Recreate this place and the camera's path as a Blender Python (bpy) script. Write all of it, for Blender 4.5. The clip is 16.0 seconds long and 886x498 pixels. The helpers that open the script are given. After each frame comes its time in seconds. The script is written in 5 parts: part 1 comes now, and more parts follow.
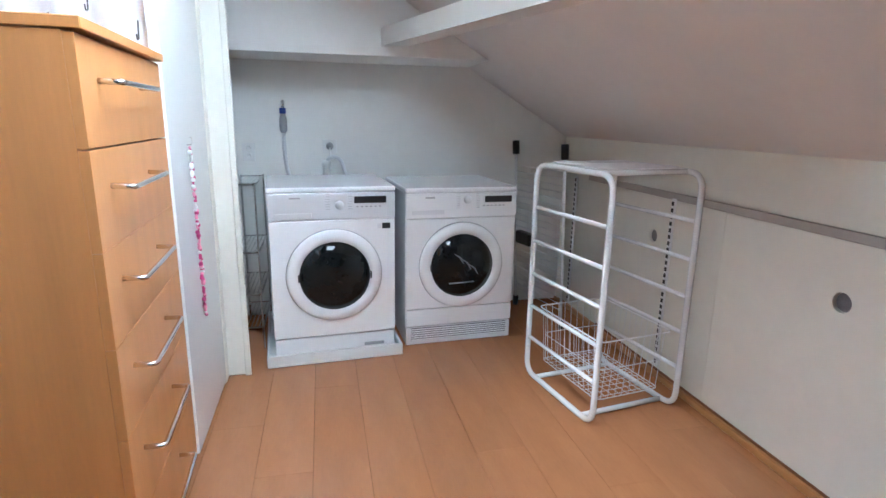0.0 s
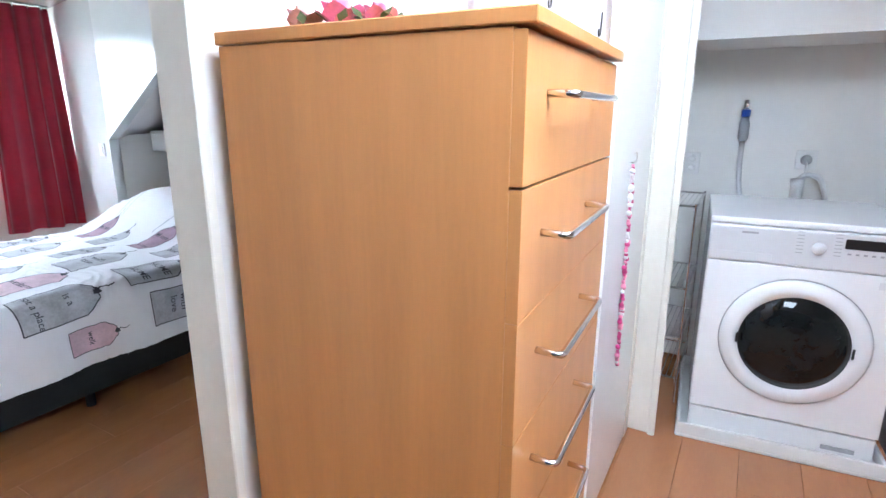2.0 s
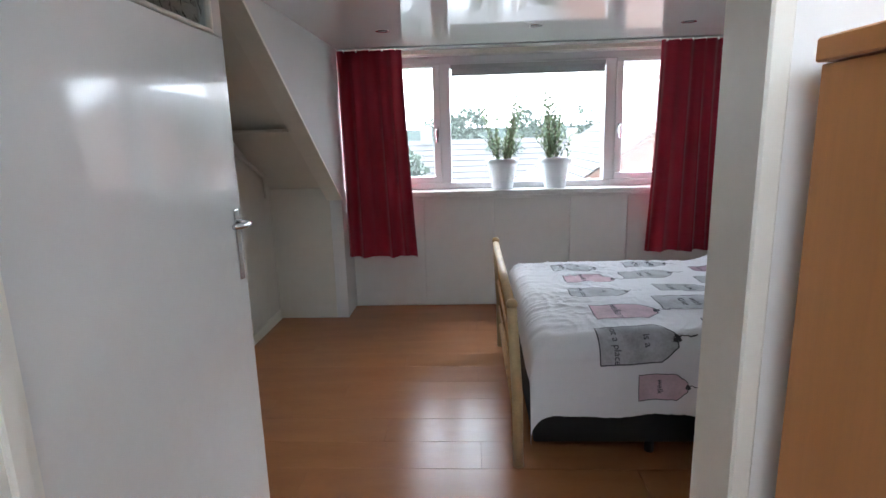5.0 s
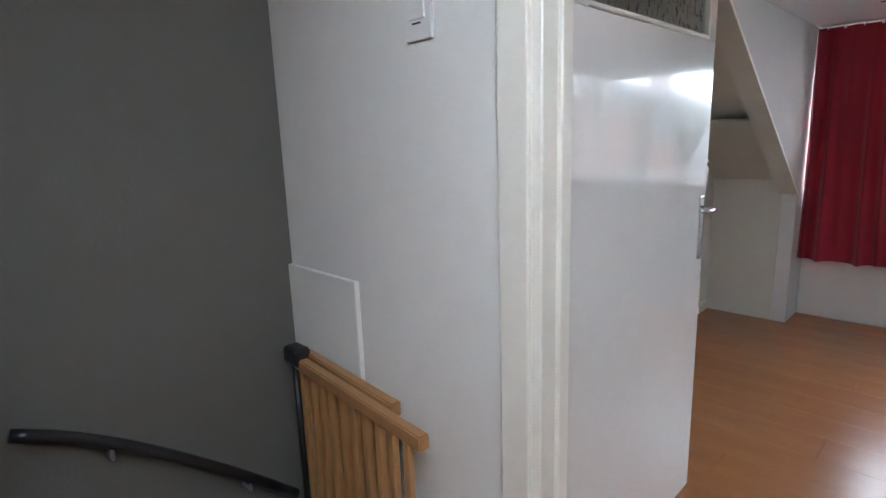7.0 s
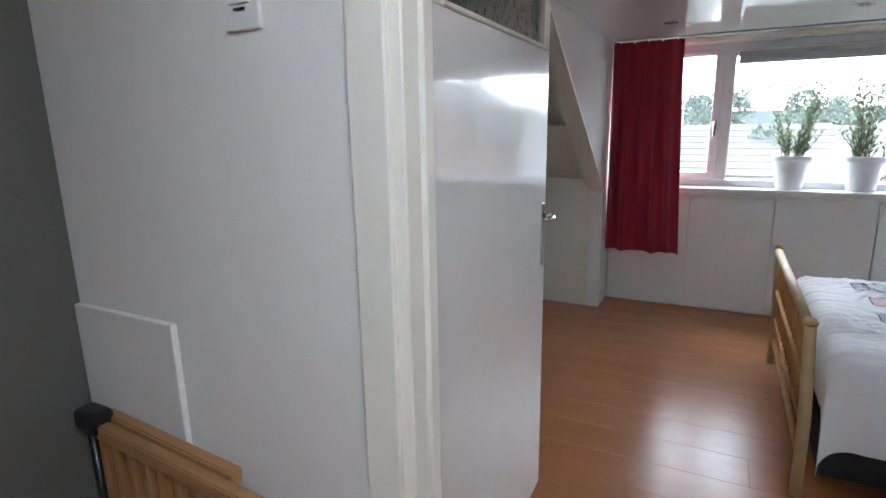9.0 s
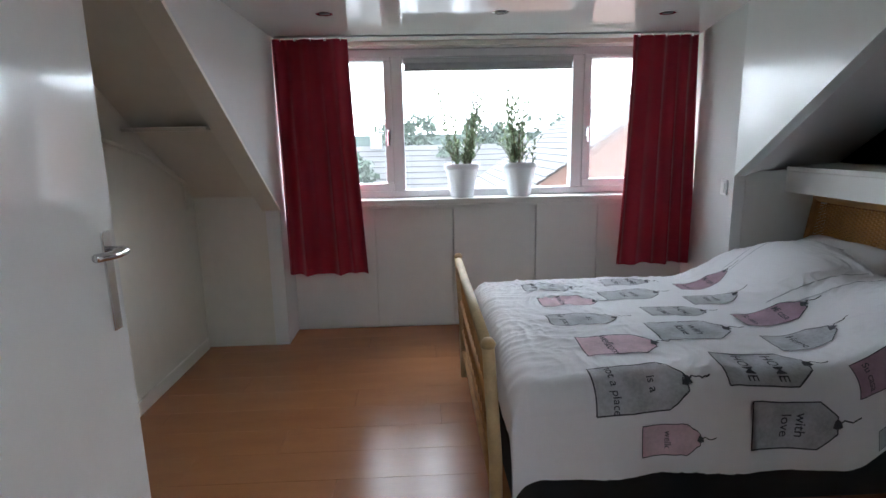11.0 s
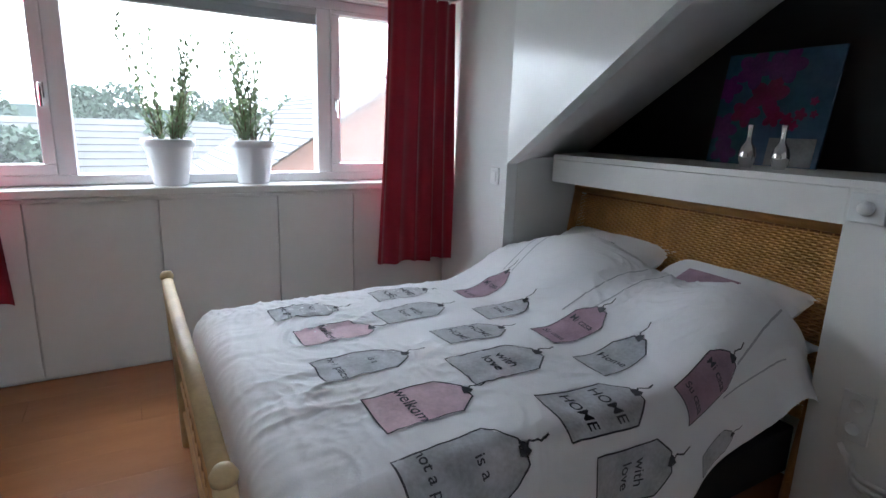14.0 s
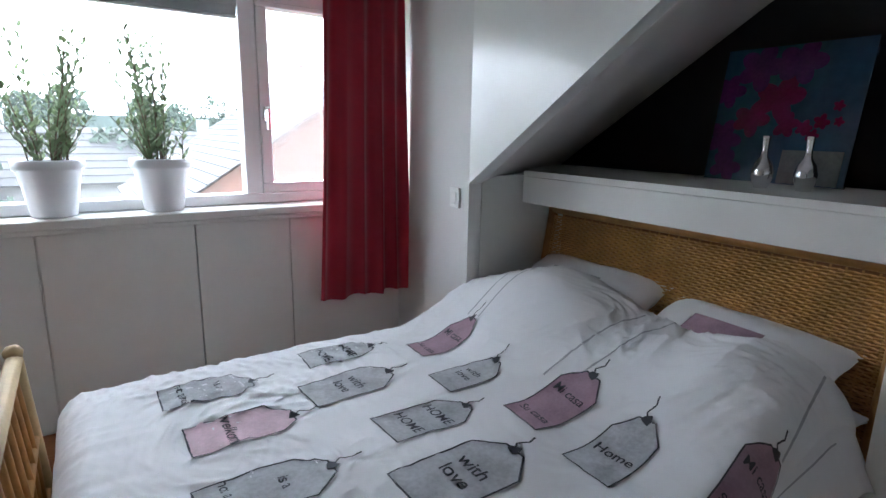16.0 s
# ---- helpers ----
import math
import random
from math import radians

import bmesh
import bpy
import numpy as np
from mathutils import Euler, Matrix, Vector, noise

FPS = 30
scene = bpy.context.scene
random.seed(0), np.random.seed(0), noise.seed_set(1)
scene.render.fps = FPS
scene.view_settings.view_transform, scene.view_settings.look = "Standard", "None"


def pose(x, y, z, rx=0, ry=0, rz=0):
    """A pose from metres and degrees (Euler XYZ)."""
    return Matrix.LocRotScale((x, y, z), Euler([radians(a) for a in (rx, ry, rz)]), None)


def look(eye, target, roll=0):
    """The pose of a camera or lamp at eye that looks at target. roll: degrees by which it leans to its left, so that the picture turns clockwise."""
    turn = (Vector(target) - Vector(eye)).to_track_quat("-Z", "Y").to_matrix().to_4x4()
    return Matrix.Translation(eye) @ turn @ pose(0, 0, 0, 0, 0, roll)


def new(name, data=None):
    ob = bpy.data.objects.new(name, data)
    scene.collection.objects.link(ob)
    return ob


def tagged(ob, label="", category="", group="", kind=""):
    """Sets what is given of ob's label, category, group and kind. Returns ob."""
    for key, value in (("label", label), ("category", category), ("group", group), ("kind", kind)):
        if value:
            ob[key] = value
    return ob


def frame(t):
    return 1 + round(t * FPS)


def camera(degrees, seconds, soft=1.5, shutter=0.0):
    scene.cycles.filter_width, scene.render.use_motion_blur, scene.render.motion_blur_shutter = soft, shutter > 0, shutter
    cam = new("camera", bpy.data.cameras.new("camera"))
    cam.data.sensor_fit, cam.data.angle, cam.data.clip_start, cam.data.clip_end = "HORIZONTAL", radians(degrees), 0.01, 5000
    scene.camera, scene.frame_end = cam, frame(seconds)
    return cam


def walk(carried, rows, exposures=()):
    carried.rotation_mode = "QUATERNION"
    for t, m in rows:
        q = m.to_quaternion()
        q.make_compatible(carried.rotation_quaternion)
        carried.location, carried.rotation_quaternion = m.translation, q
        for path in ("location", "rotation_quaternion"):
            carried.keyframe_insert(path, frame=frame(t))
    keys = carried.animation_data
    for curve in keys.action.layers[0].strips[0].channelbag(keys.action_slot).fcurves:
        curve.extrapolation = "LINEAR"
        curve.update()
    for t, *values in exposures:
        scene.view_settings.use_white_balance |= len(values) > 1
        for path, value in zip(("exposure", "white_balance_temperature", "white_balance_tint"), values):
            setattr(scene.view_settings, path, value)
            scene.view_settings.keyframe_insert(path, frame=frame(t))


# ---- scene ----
cam = camera(78.7, 16.0)
SKY = 0.31
EXPOSURES = [(0, 2.4, 5400, 5), (1, 2.45, 5400, 5), (1.5, 2.7, 5400, 7), (2.5, 2.55, 5700, 10), (3, 2.25, 5800, 10), (5.5, 1.3, 6000, 10), (7, 1.65, 5900, 10), (8, 1.75, 5900, 10), (9, 1.45, 5900, 10), (10, 1.2, 6100, 10), (12.5, 1.05, 5900, 10), (14, 1.15, 5900, 10), (16, 1.2, 5900, 10)]
PATH = [
    (0, (1.033, 1.385, 1.186), (1.458, 3.283, 0.718), 1.0),
    (0.5, (1.051, 1.506, 1.193), (1.105, 3.45, 0.726), 1.0),
    (1, (1.079, 1.582, 1.2), (0.714, 3.492, 0.736), 1.1),
    (1.5, (0.995, 1.718, 1.202), (0.284, 3.527, 0.731), 0.9),
    (2, (0.877, 1.835, 1.223), (-0.08, 3.52, 0.728), 0.1),
    (2.5, (0.837, 1.94, 1.233), (-0.4, 3.433, 0.742), -0.5),
    (3, (0.862, 2.043, 1.245), (-0.77, 3.103, 0.782), -1.3),
    (3.2, (0.87, 2.042, 1.244), (-0.876, 2.916, 0.809), -0.7),
    (5.3, (0.556, 2.212, 1.294), (-1.372, 1.888, 0.872), -1.5),
    (5.5, (0.577, 2.223, 1.318), (-1.31, 1.722, 0.886), -1.3),
    (6, (0.764, 2.249, 1.313), (-0.963, 1.329, 0.903), -2.0),
    (6.5, (0.879, 2.242, 1.336), (-0.627, 1.006, 0.885), -1.3),
    (7, (0.861, 2.167, 1.304), (-0.503, 0.762, 0.896), -2.0),
    (7.5, (0.875, 2.119, 1.297), (-0.402, 0.634, 0.893), -1.7),
    (8, (0.886, 2.091, 1.316), (-0.423, 0.64, 0.893), -1.6),
    (8.5, (0.865, 2.094, 1.33), (-0.631, 0.839, 0.897), -1.8),
    (9, (0.763, 2.016, 1.342), (-0.971, 1.125, 0.895), -1.0),
    (9.5, (0.596, 2.034, 1.32), (-1.27, 1.463, 0.884), -0.7),
    (10, (0.369, 2.04, 1.309), (-1.563, 1.754, 0.879), -0.5),
    (10.2, (0.332, 2.094, 1.293), (-1.611, 1.87, 0.876), -0.9),
    (12.3, (-0.213, 2.166, 1.228), (-2.084, 2.756, 0.839), 0.4),
    (12.5, (-0.252, 2.163, 1.224), (-2.106, 2.803, 0.832), 0.4),
    (13, (-0.32, 2.195, 1.218), (-2.135, 2.934, 0.816), 0.5),
    (13.5, (-0.443, 2.204, 1.208), (-2.189, 3.083, 0.786), 1.4),
    (14, (-0.551, 2.244, 1.2), (-2.233, 3.233, 0.763), 1.9),
    (14.5, (-0.638, 2.329, 1.188), (-2.285, 3.379, 0.757), 1.7),
    (15, (-0.733, 2.424, 1.18), (-2.349, 3.528, 0.77), 1.6),
    (15.5, (-0.838, 2.479, 1.205), (-2.427, 3.621, 0.791), 1.0),
    (16, (-0.91, 2.523, 1.242), (-2.53, 3.616, 0.816), 1.1),
]
walk(cam, [(t, look(eye, target, roll)) for t, eye, target, roll in PATH], EXPOSURES)


# ---- light ----
world = bpy.data.worlds.new("overcast_sky")
scene.world = world
world.use_nodes = True
wn, wl = world.node_tree.nodes, world.node_tree.links
sky = wn.new("ShaderNodeTexSky")
sky.sky_type, sky.sun_disc = "NISHITA", False
sky.sun_elevation, sky.sun_rotation = radians(50), radians(250)
sky_gain = wn.new("ShaderNodeMix")
sky_gain.data_type = "RGBA"
sky_gain.inputs[0].default_value = 0.86
sky_gain.inputs[7].default_value = (15.5, 16.4, 17.2, 1)
wl.new(sky.outputs[0], sky_gain.inputs[6])
wl.new(sky_gain.outputs[2], wn["Background"].inputs[0])
wn["Background"].inputs[1].default_value = SKY
sun = new("sun", bpy.data.lights.new("sun", "SUN"))
sun.data.energy, sun.data.angle, sun.data.color = 0.6, radians(20), (1, 0.98, 0.95)
sun.matrix_world = look((-4, -2, 8), (0, 0, 0))


# ---- materials ----
def material(name, color, rough=0.5, metal=0.0, noise_scale=0.0, amount=0.1, bump=0.0, bump_scale=60.0, spec=0.5, coat=0.0, island=0.0, stretch=(1, 1, 1), sheen=0.0, rough_var=0.0):
    m = bpy.data.materials.new(name)
    m.use_nodes = True
    n, l = m.node_tree.nodes, m.node_tree.links
    b = n["Principled BSDF"]
    b.inputs["Base Color"].default_value = (*color, 1)
    b.inputs["Roughness"].default_value = rough
    b.inputs["Metallic"].default_value = metal
    b.inputs["Specular IOR Level"].default_value = spec
    b.inputs["Coat Weight"].default_value = coat
    b.inputs["Sheen Weight"].default_value = sheen
    tc = n.new("ShaderNodeTexCoord")
    mp = n.new("ShaderNodeMapping")
    mp.inputs["Scale"].default_value = stretch
    l.new(tc.outputs["Object"], mp.inputs[0])
    if noise_scale or island:
        big = n.new("ShaderNodeTexNoise")
        big.inputs["Scale"].default_value = noise_scale or 3
        big.inputs["Detail"].default_value = 6
        l.new(mp.outputs[0], big.inputs[0])
        fine = n.new("ShaderNodeTexNoise")
        fine.inputs["Scale"].default_value = (noise_scale or 3) * 9
        fine.inputs["Detail"].default_value = 3
        l.new(mp.outputs[0], fine.inputs[0])
        add = n.new("ShaderNodeMath")
        add.operation = "MULTIPLY_ADD"
        l.new(fine.outputs[0], add.inputs[0])
        add.inputs[1].default_value = 0.4
        l.new(big.outputs[0], add.inputs[2])
        ramp = n.new("ShaderNodeMapRange")
        ramp.inputs[1].default_value, ramp.inputs[2].default_value = 0.45, 0.95
        ramp.inputs[3].default_value, ramp.inputs[4].default_value = 1 - amount, 1 + amount
        l.new(add.outputs[0], ramp.inputs[0])
        value = ramp.outputs[0]
        if island:
            info = n.new("ShaderNodeObjectInfo")
            r2 = n.new("ShaderNodeMapRange")
            r2.inputs[3].default_value, r2.inputs[4].default_value = 1 - island, 1 + island
            l.new(info.outputs["Random"], r2.inputs[0])
            mul = n.new("ShaderNodeMath")
            mul.operation = "MULTIPLY"
            l.new(value, mul.inputs[0])
            l.new(r2.outputs[0], mul.inputs[1])
            value = mul.outputs[0]
        mix = n.new("ShaderNodeVectorMath")
        mix.operation = "SCALE"
        mix.inputs[0].default_value = color
        l.new(value, mix.inputs["Scale"])
        l.new(mix.outputs[0], b.inputs["Base Color"])
        if rough_var:
            rr = n.new("ShaderNodeMapRange")
            rr.inputs[1].default_value, rr.inputs[2].default_value = 0.45, 0.95
            rr.inputs[3].default_value, rr.inputs[4].default_value = rough - rough_var, rough + rough_var
            l.new(add.outputs[0], rr.inputs[0])
            l.new(rr.outputs[0], b.inputs["Roughness"])
    if bump:
        bn = n.new("ShaderNodeTexNoise")
        bn.inputs["Scale"].default_value = bump_scale
        bn.inputs["Detail"].default_value = 4
        l.new(mp.outputs[0], bn.inputs[0])
        bp = n.new("ShaderNodeBump")
        bp.inputs["Strength"].default_value = bump
        bp.inputs["Distance"].default_value = 0.004
        l.new(bn.outputs[0], bp.inputs["Height"])
        l.new(bp.outputs[0], b.inputs["Normal"])
    return m


WALL = material("white_wall_paint", (0.78, 0.78, 0.75), 0.45, noise_scale=1.5, amount=0.04, bump=0.10, bump_scale=90)
# grey-beige that stands for the shadow of the knee wall ledge
LEDGE_SHADOW = material("grey_beige_ledge_shadow", (0.40, 0.36, 0.32), 0.5, noise_scale=3, amount=0.06, bump=0.1)
SLOPE = material("white_slope_paint", (0.74, 0.71, 0.69), 0.5, noise_scale=1.2, amount=0.04, bump=0.12, bump_scale=70)
CREAM = material("cream_panel_paint", (0.72, 0.70, 0.62), 0.4, noise_scale=1.6, amount=0.05, bump=0.08, bump_scale=50)
# whitish stairwell paint, darkened so the colour holds the stairwell's shade
STAIR_SHADED = material("shade_darkened_stair_paint", (0.125, 0.125, 0.11), 0.7, noise_scale=2, amount=0.07, bump=0.2, bump_scale=80)
GLOSS = material("glossy_white_panel", (0.80, 0.81, 0.80), 0.20, noise_scale=1.0, amount=0.02, bump=0.08, bump_scale=5, coat=0.12)
CEIL = material("glossy_ceiling_panel", (0.80, 0.80, 0.79), 0.10, noise_scale=1.0, amount=0.02, bump=0.04, bump_scale=3, coat=0.4)
DOORP = material("glossy_door_paint", (0.74, 0.74, 0.71), 0.13, noise_scale=2, amount=0.03, bump=0.10, bump_scale=25, coat=0.4)
TRIM = material("white_trim_paint", (0.78, 0.76, 0.68), 0.3, noise_scale=3, amount=0.05, bump=0.12, bump_scale=40)
BLACKW = material("black_wall_paint", (0.006, 0.008, 0.010), 0.7, noise_scale=3, amount=0.2, bump=0.1)
PLASTIC = material("white_appliance_enamel", (0.82, 0.83, 0.84), 0.22, noise_scale=2, amount=0.015, coat=0.3)
PLASTIC2 = material("white_plastic", (0.76, 0.77, 0.76), 0.4, noise_scale=3, amount=0.03)
UPVC = material("white_window_plastic", (0.80, 0.81, 0.83), 0.25, noise_scale=3, amount=0.02)
SILVER = material("brushed_silver_panel", (0.66, 0.67, 0.69), 0.4, 0.15, noise_scale=4, amount=0.03)
CHROME = material("polished_chrome", (0.72, 0.72, 0.73), 0.12, 1.0, noise_scale=9, amount=0.05)
DARKMETAL = material("dark_drum_steel", (0.25, 0.25, 0.26), 0.3, 0.9, noise_scale=20, amount=0.2)
BLACKP = material("black_plastic", (0.012, 0.012, 0.014), 0.35, noise_scale=8, amount=0.2)
DARKGLASS = material("dark_door_glass", (0.008, 0.010, 0.011), 0.06, noise_scale=6, amount=0.2, spec=0.35)
GREYP = material("grey_plastic", (0.35, 0.36, 0.38), 0.45, noise_scale=8, amount=0.1)
BLUEP = material("blue_plastic", (0.02, 0.06, 0.32), 0.4, noise_scale=8, amount=0.1)
BEECH = material("beech_veneer", (0.60, 0.27, 0.090), 0.36, noise_scale=2.2, amount=0.09, bump=0.04, bump_scale=60, stretch=(7, 7, 0.6), spec=0.4)
BEECH_EDGE = material("beech_edge", (0.42, 0.19, 0.06), 0.4, noise_scale=4, amount=0.1)
LAMINATE = material("laminate_plank", (0.38, 0.165, 0.068), 0.25, noise_scale=3.0, amount=0.08, island=0.04, stretch=(4, 0.8, 1))
LAM_GAP = material("floor_joint", (0.25, 0.11, 0.05), 0.8, noise_scale=5, amount=0.2)
RED = material("red_curtain_cloth", (0.32, 0.006, 0.028), 0.8, noise_scale=5, amount=0.12, bump=0.2, bump_scale=400, sheen=0.3)
COTTON = material("white_cotton", (0.80, 0.80, 0.83), 0.85, noise_scale=3, amount=0.02, bump=0.15, bump_scale=300, sheen=0.1)
BEDBLACK = material("black_bed_base", (0.012, 0.012, 0.014), 0.8, noise_scale=6, amount=0.2)
RATTAN = material("honey_rattan", (0.48, 0.24, 0.078), 0.5, noise_scale=14, amount=0.22, bump=0.3, bump_scale=120)
CANE = material("pale_cane", (0.50, 0.36, 0.19), 0.5, noise_scale=10, amount=0.18, bump=0.2, bump_scale=90)
PINE = material("pine_wood", (0.38, 0.20, 0.08), 0.45, noise_scale=5, amount=0.16, bump=0.08, stretch=(6, 0.8, 0.8))
LEAF = material("grey_green_leaf", (0.09, 0.12, 0.065), 0.6, noise_scale=14, amount=0.3)
leaf_n, leaf_l = LEAF.node_tree.nodes, LEAF.node_tree.links
leaf_thin = leaf_n.new("ShaderNodeBsdfTranslucent")
leaf_thin.inputs[0].default_value = (0.20, 0.26, 0.13, 1)
leaf_mix = leaf_n.new("ShaderNodeMixShader")
leaf_mix.inputs[0].default_value = 0.4
leaf_l.new(leaf_n["Principled BSDF"].outputs[0], leaf_mix.inputs[1])
leaf_l.new(leaf_thin.outputs[0], leaf_mix.inputs[2])
leaf_l.new(leaf_mix.outputs[0], leaf_n["Material Output"].inputs[0])
STEM = material("brown_stem", (0.10, 0.07, 0.04), 0.8, noise_scale=14, amount=0.3)
SOIL = material("potting_soil", (0.03, 0.02, 0.015), 0.9, noise_scale=40, amount=0.4, bump=0.6)
POT = material("white_glazed_pot", (0.78, 0.80, 0.84), 0.3, noise_scale=4, amount=0.03)
BLIND = material("grey_blind_slat", (0.48, 0.49, 0.50), 0.4, 0.3, noise_scale=6, amount=0.05)
BULB = material("spot_reflector", (0.55, 0.55, 0.55), 0.2, 0.8)
TAGGREY = material("grey_tag_print", (0.46, 0.47, 0.50), 0.85, noise_scale=11, amount=0.30)
TAGPINK = material("pink_tag_print", (0.64, 0.46, 0.52), 0.85, noise_scale=11, amount=0.2)
TAGMAUVE = material("mauve_tag_print", (0.36, 0.24, 0.30), 0.85, noise_scale=16, amount=0.2)
TAGINK = material("dark_tag_ink", (0.06, 0.06, 0.075), 0.85, noise_scale=20, amount=0.1)
TAGSTRIPE = material("grey_stripe_print", (0.42, 0.43, 0.47), 0.85, noise_scale=20, amount=0.1)
PINK = material("pink_petal", (0.82, 0.30, 0.45), 0.6, noise_scale=14, amount=0.2)
PALEPINK = material("pale_petal", (0.82, 0.55, 0.50), 0.6, noise_scale=14, amount=0.2)
MAGENTA = material("magenta_bead", (0.45, 0.03, 0.16), 0.3, noise_scale=14, amount=0.2)
BRICK = material("orange_brick", (0.15, 0.07, 0.05), 0.85, noise_scale=2, amount=0.2, bump=0.4, bump_scale=20)
ROOFTILE = material("grey_roof_tile", (0.040, 0.040, 0.041), 0.7, noise_scale=3, amount=0.25, bump=0.3, bump_scale=12)
RENDERW = material("pale_render", (0.20, 0.20, 0.195), 0.8, noise_scale=2, amount=0.1)
FOLIAGE = material("tree_foliage", (0.042, 0.066, 0.045), 0.8, noise_scale=1.5, amount=0.4)
BARK = material("tree_bark", (0.09, 0.07, 0.05), 0.9, noise_scale=5, amount=0.3)
GRASS = material("grass_ground", (0.06, 0.09, 0.035), 0.9, noise_scale=0.3, amount=0.3)
PAVE = material("grey_paving", (0.22, 0.21, 0.20), 0.85, noise_scale=1, amount=0.15)


def glass_material(name, rough=0.0, tint=(1, 1, 1), drops=0.0, scale=90.0, haze_veil=0.0):
    m = bpy.data.materials.new(name)
    m.use_nodes = True
    n, l = m.node_tree.nodes, m.node_tree.links
    b = n["Principled BSDF"]
    b.inputs["Base Color"].default_value = (*tint, 1)
    b.inputs["Transmission Weight"].default_value = 1
    b.inputs["Roughness"].default_value = rough
    b.inputs["IOR"].default_value = 1.05
    if drops:
        t = n.new("ShaderNodeTexNoise")
        t.inputs["Scale"].default_value = scale
        t.inputs["Detail"].default_value = 3
        c = n.new("ShaderNodeTexCoord")
        l.new(c.outputs["Object"], t.inputs[0])
        r = n.new("ShaderNodeMapRange")
        r.inputs[1].default_value, r.inputs[2].default_value = 0.52, 0.72
        l.new(t.outputs[0], r.inputs[0])
        p = n.new("ShaderNodeBump")
        p.inputs["Strength"].default_value = drops
        p.inputs["Distance"].default_value = 0.004
        l.new(r.outputs[0], p.inputs["Height"])
        l.new(p.outputs[0], b.inputs["Normal"])
    # translucent veil mixed into the glass imitates the haze outdoors
    if haze_veil:
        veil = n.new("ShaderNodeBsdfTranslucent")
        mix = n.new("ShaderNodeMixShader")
        mix.inputs[0].default_value = haze_veil
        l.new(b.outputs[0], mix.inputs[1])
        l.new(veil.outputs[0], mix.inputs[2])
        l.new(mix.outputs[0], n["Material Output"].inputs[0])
    return m


# these two panes carry the outdoor haze in their material
GLASS = glass_material("hazed_window_glass", haze_veil=0.018)
WETGLASS = glass_material("rain_wet_hazed_glass", 0.03, drops=0.4, scale=110, haze_veil=0.04)
FROST = glass_material("patterned_glass", 0.25, (0.8, 0.85, 0.86), 1.0, 45)


# ---- mesh helpers ----
def part(name, bm, mat, parent=None, label="", kind="", smooth=False, category="", group=""):
    me = bpy.data.meshes.new(name)
    bm.normal_update()
    bm.to_mesh(me)
    bm.free()
    me.materials.append(mat)
    if smooth:
        for p in me.polygons:
            p.use_smooth = True
    ob = new(name, me)
    if parent is not None:
        ob.parent = parent
    tagged(ob, label, category, group, kind)
    return ob


def thing(name, label, category, at=(0, 0, 0), rz=0.0, group=""):
    e = new(name)
    e.empty_display_size = 0.1
    e.matrix_world = pose(*at, 0, 0, rz)
    return tagged(e, label, category, group)


def box(lo, hi, bevel=0.0, bm=None, seg=1):
    bm = bm or bmesh.new()
    lo, hi = Vector(lo), Vector(hi)
    made = bmesh.ops.create_cube(bm, size=1, matrix=Matrix.Translation((lo + hi) / 2) @ Matrix.Diagonal((*(hi - lo), 1)))
    if bevel:
        edges = list({e for v in made["verts"] for e in v.link_edges})
        bmesh.ops.bevel(bm, geom=edges, offset=bevel, segments=seg, profile=0.5, affect="EDGES")
    return bm


def prism(points, axis, a, b, bm=None):
    """A solid from a polygon in the two other axes, in order, between a and b along the axis."""
    bm = bm or bmesh.new()

    def at(p, v):
        p = list(p)
        p.insert("xyz".index(axis), v)
        return bm.verts.new(p)
    one, two = [at(p, a) for p in points], [at(p, b) for p in points]
    faces = [bm.faces.new(one), bm.faces.new(two[::-1])]
    for i in range(len(points)):
        j = (i + 1) % len(points)
        faces.append(bm.faces.new((one[i], two[i], two[j], one[j])))
    bmesh.ops.recalc_face_normals(bm, faces=faces)
    return bm


def tube(points, r, bm=None, seg=8, closed=False):
    bm = bm or bmesh.new()
    pts = [Vector(p) for p in points]
    n, rings = len(pts), []
    up = None
    for i, p in enumerate(pts):
        a = pts[(i - 1) % n] if (closed or i > 0) else p
        b = pts[(i + 1) % n] if (closed or i < n - 1) else p
        d = (b - a).normalized()
        if up is None:
            up = Vector((0, 0, 1)) if abs(d.z) < 0.9 else Vector((1, 0, 0))
        u = (up - d * up.dot(d)).normalized()
        up = u
        w = d.cross(u)
        rr = r[i] if isinstance(r, (list, tuple)) else r
        rings.append([bm.verts.new(p + rr * (math.cos(2 * math.pi * k / seg) * u + math.sin(2 * math.pi * k / seg) * w)) for k in range(seg)])
    for i in range(n if closed else n - 1):
        A, B = rings[i], rings[(i + 1) % n]
        for k in range(seg):
            bm.faces.new((A[k], B[k], B[(k + 1) % seg], A[(k + 1) % seg]))
    if not closed:
        bm.faces.new(rings[0])
        bm.faces.new(rings[-1][::-1])
    return bm


def rounded(points, radius, steps=4, closed=False):
    """The path through the points with its corners rounded."""
    pts, out = [Vector(p) for p in points], []
    n = len(pts)
    for i, p in enumerate(pts):
        if not closed and i in (0, n - 1):
            out.append(p)
            continue
        a, b = pts[(i - 1) % n], pts[(i + 1) % n]
        ra = min(radius, (a - p).length * 0.49)
        rb = min(radius, (b - p).length * 0.49)
        s, e = p + (a - p).normalized() * ra, p + (b - p).normalized() * rb
        for k in range(steps + 1):
            t = k / steps
            out.append((1 - t) ** 2 * s + 2 * t * (1 - t) * p + t * t * e)
    return out


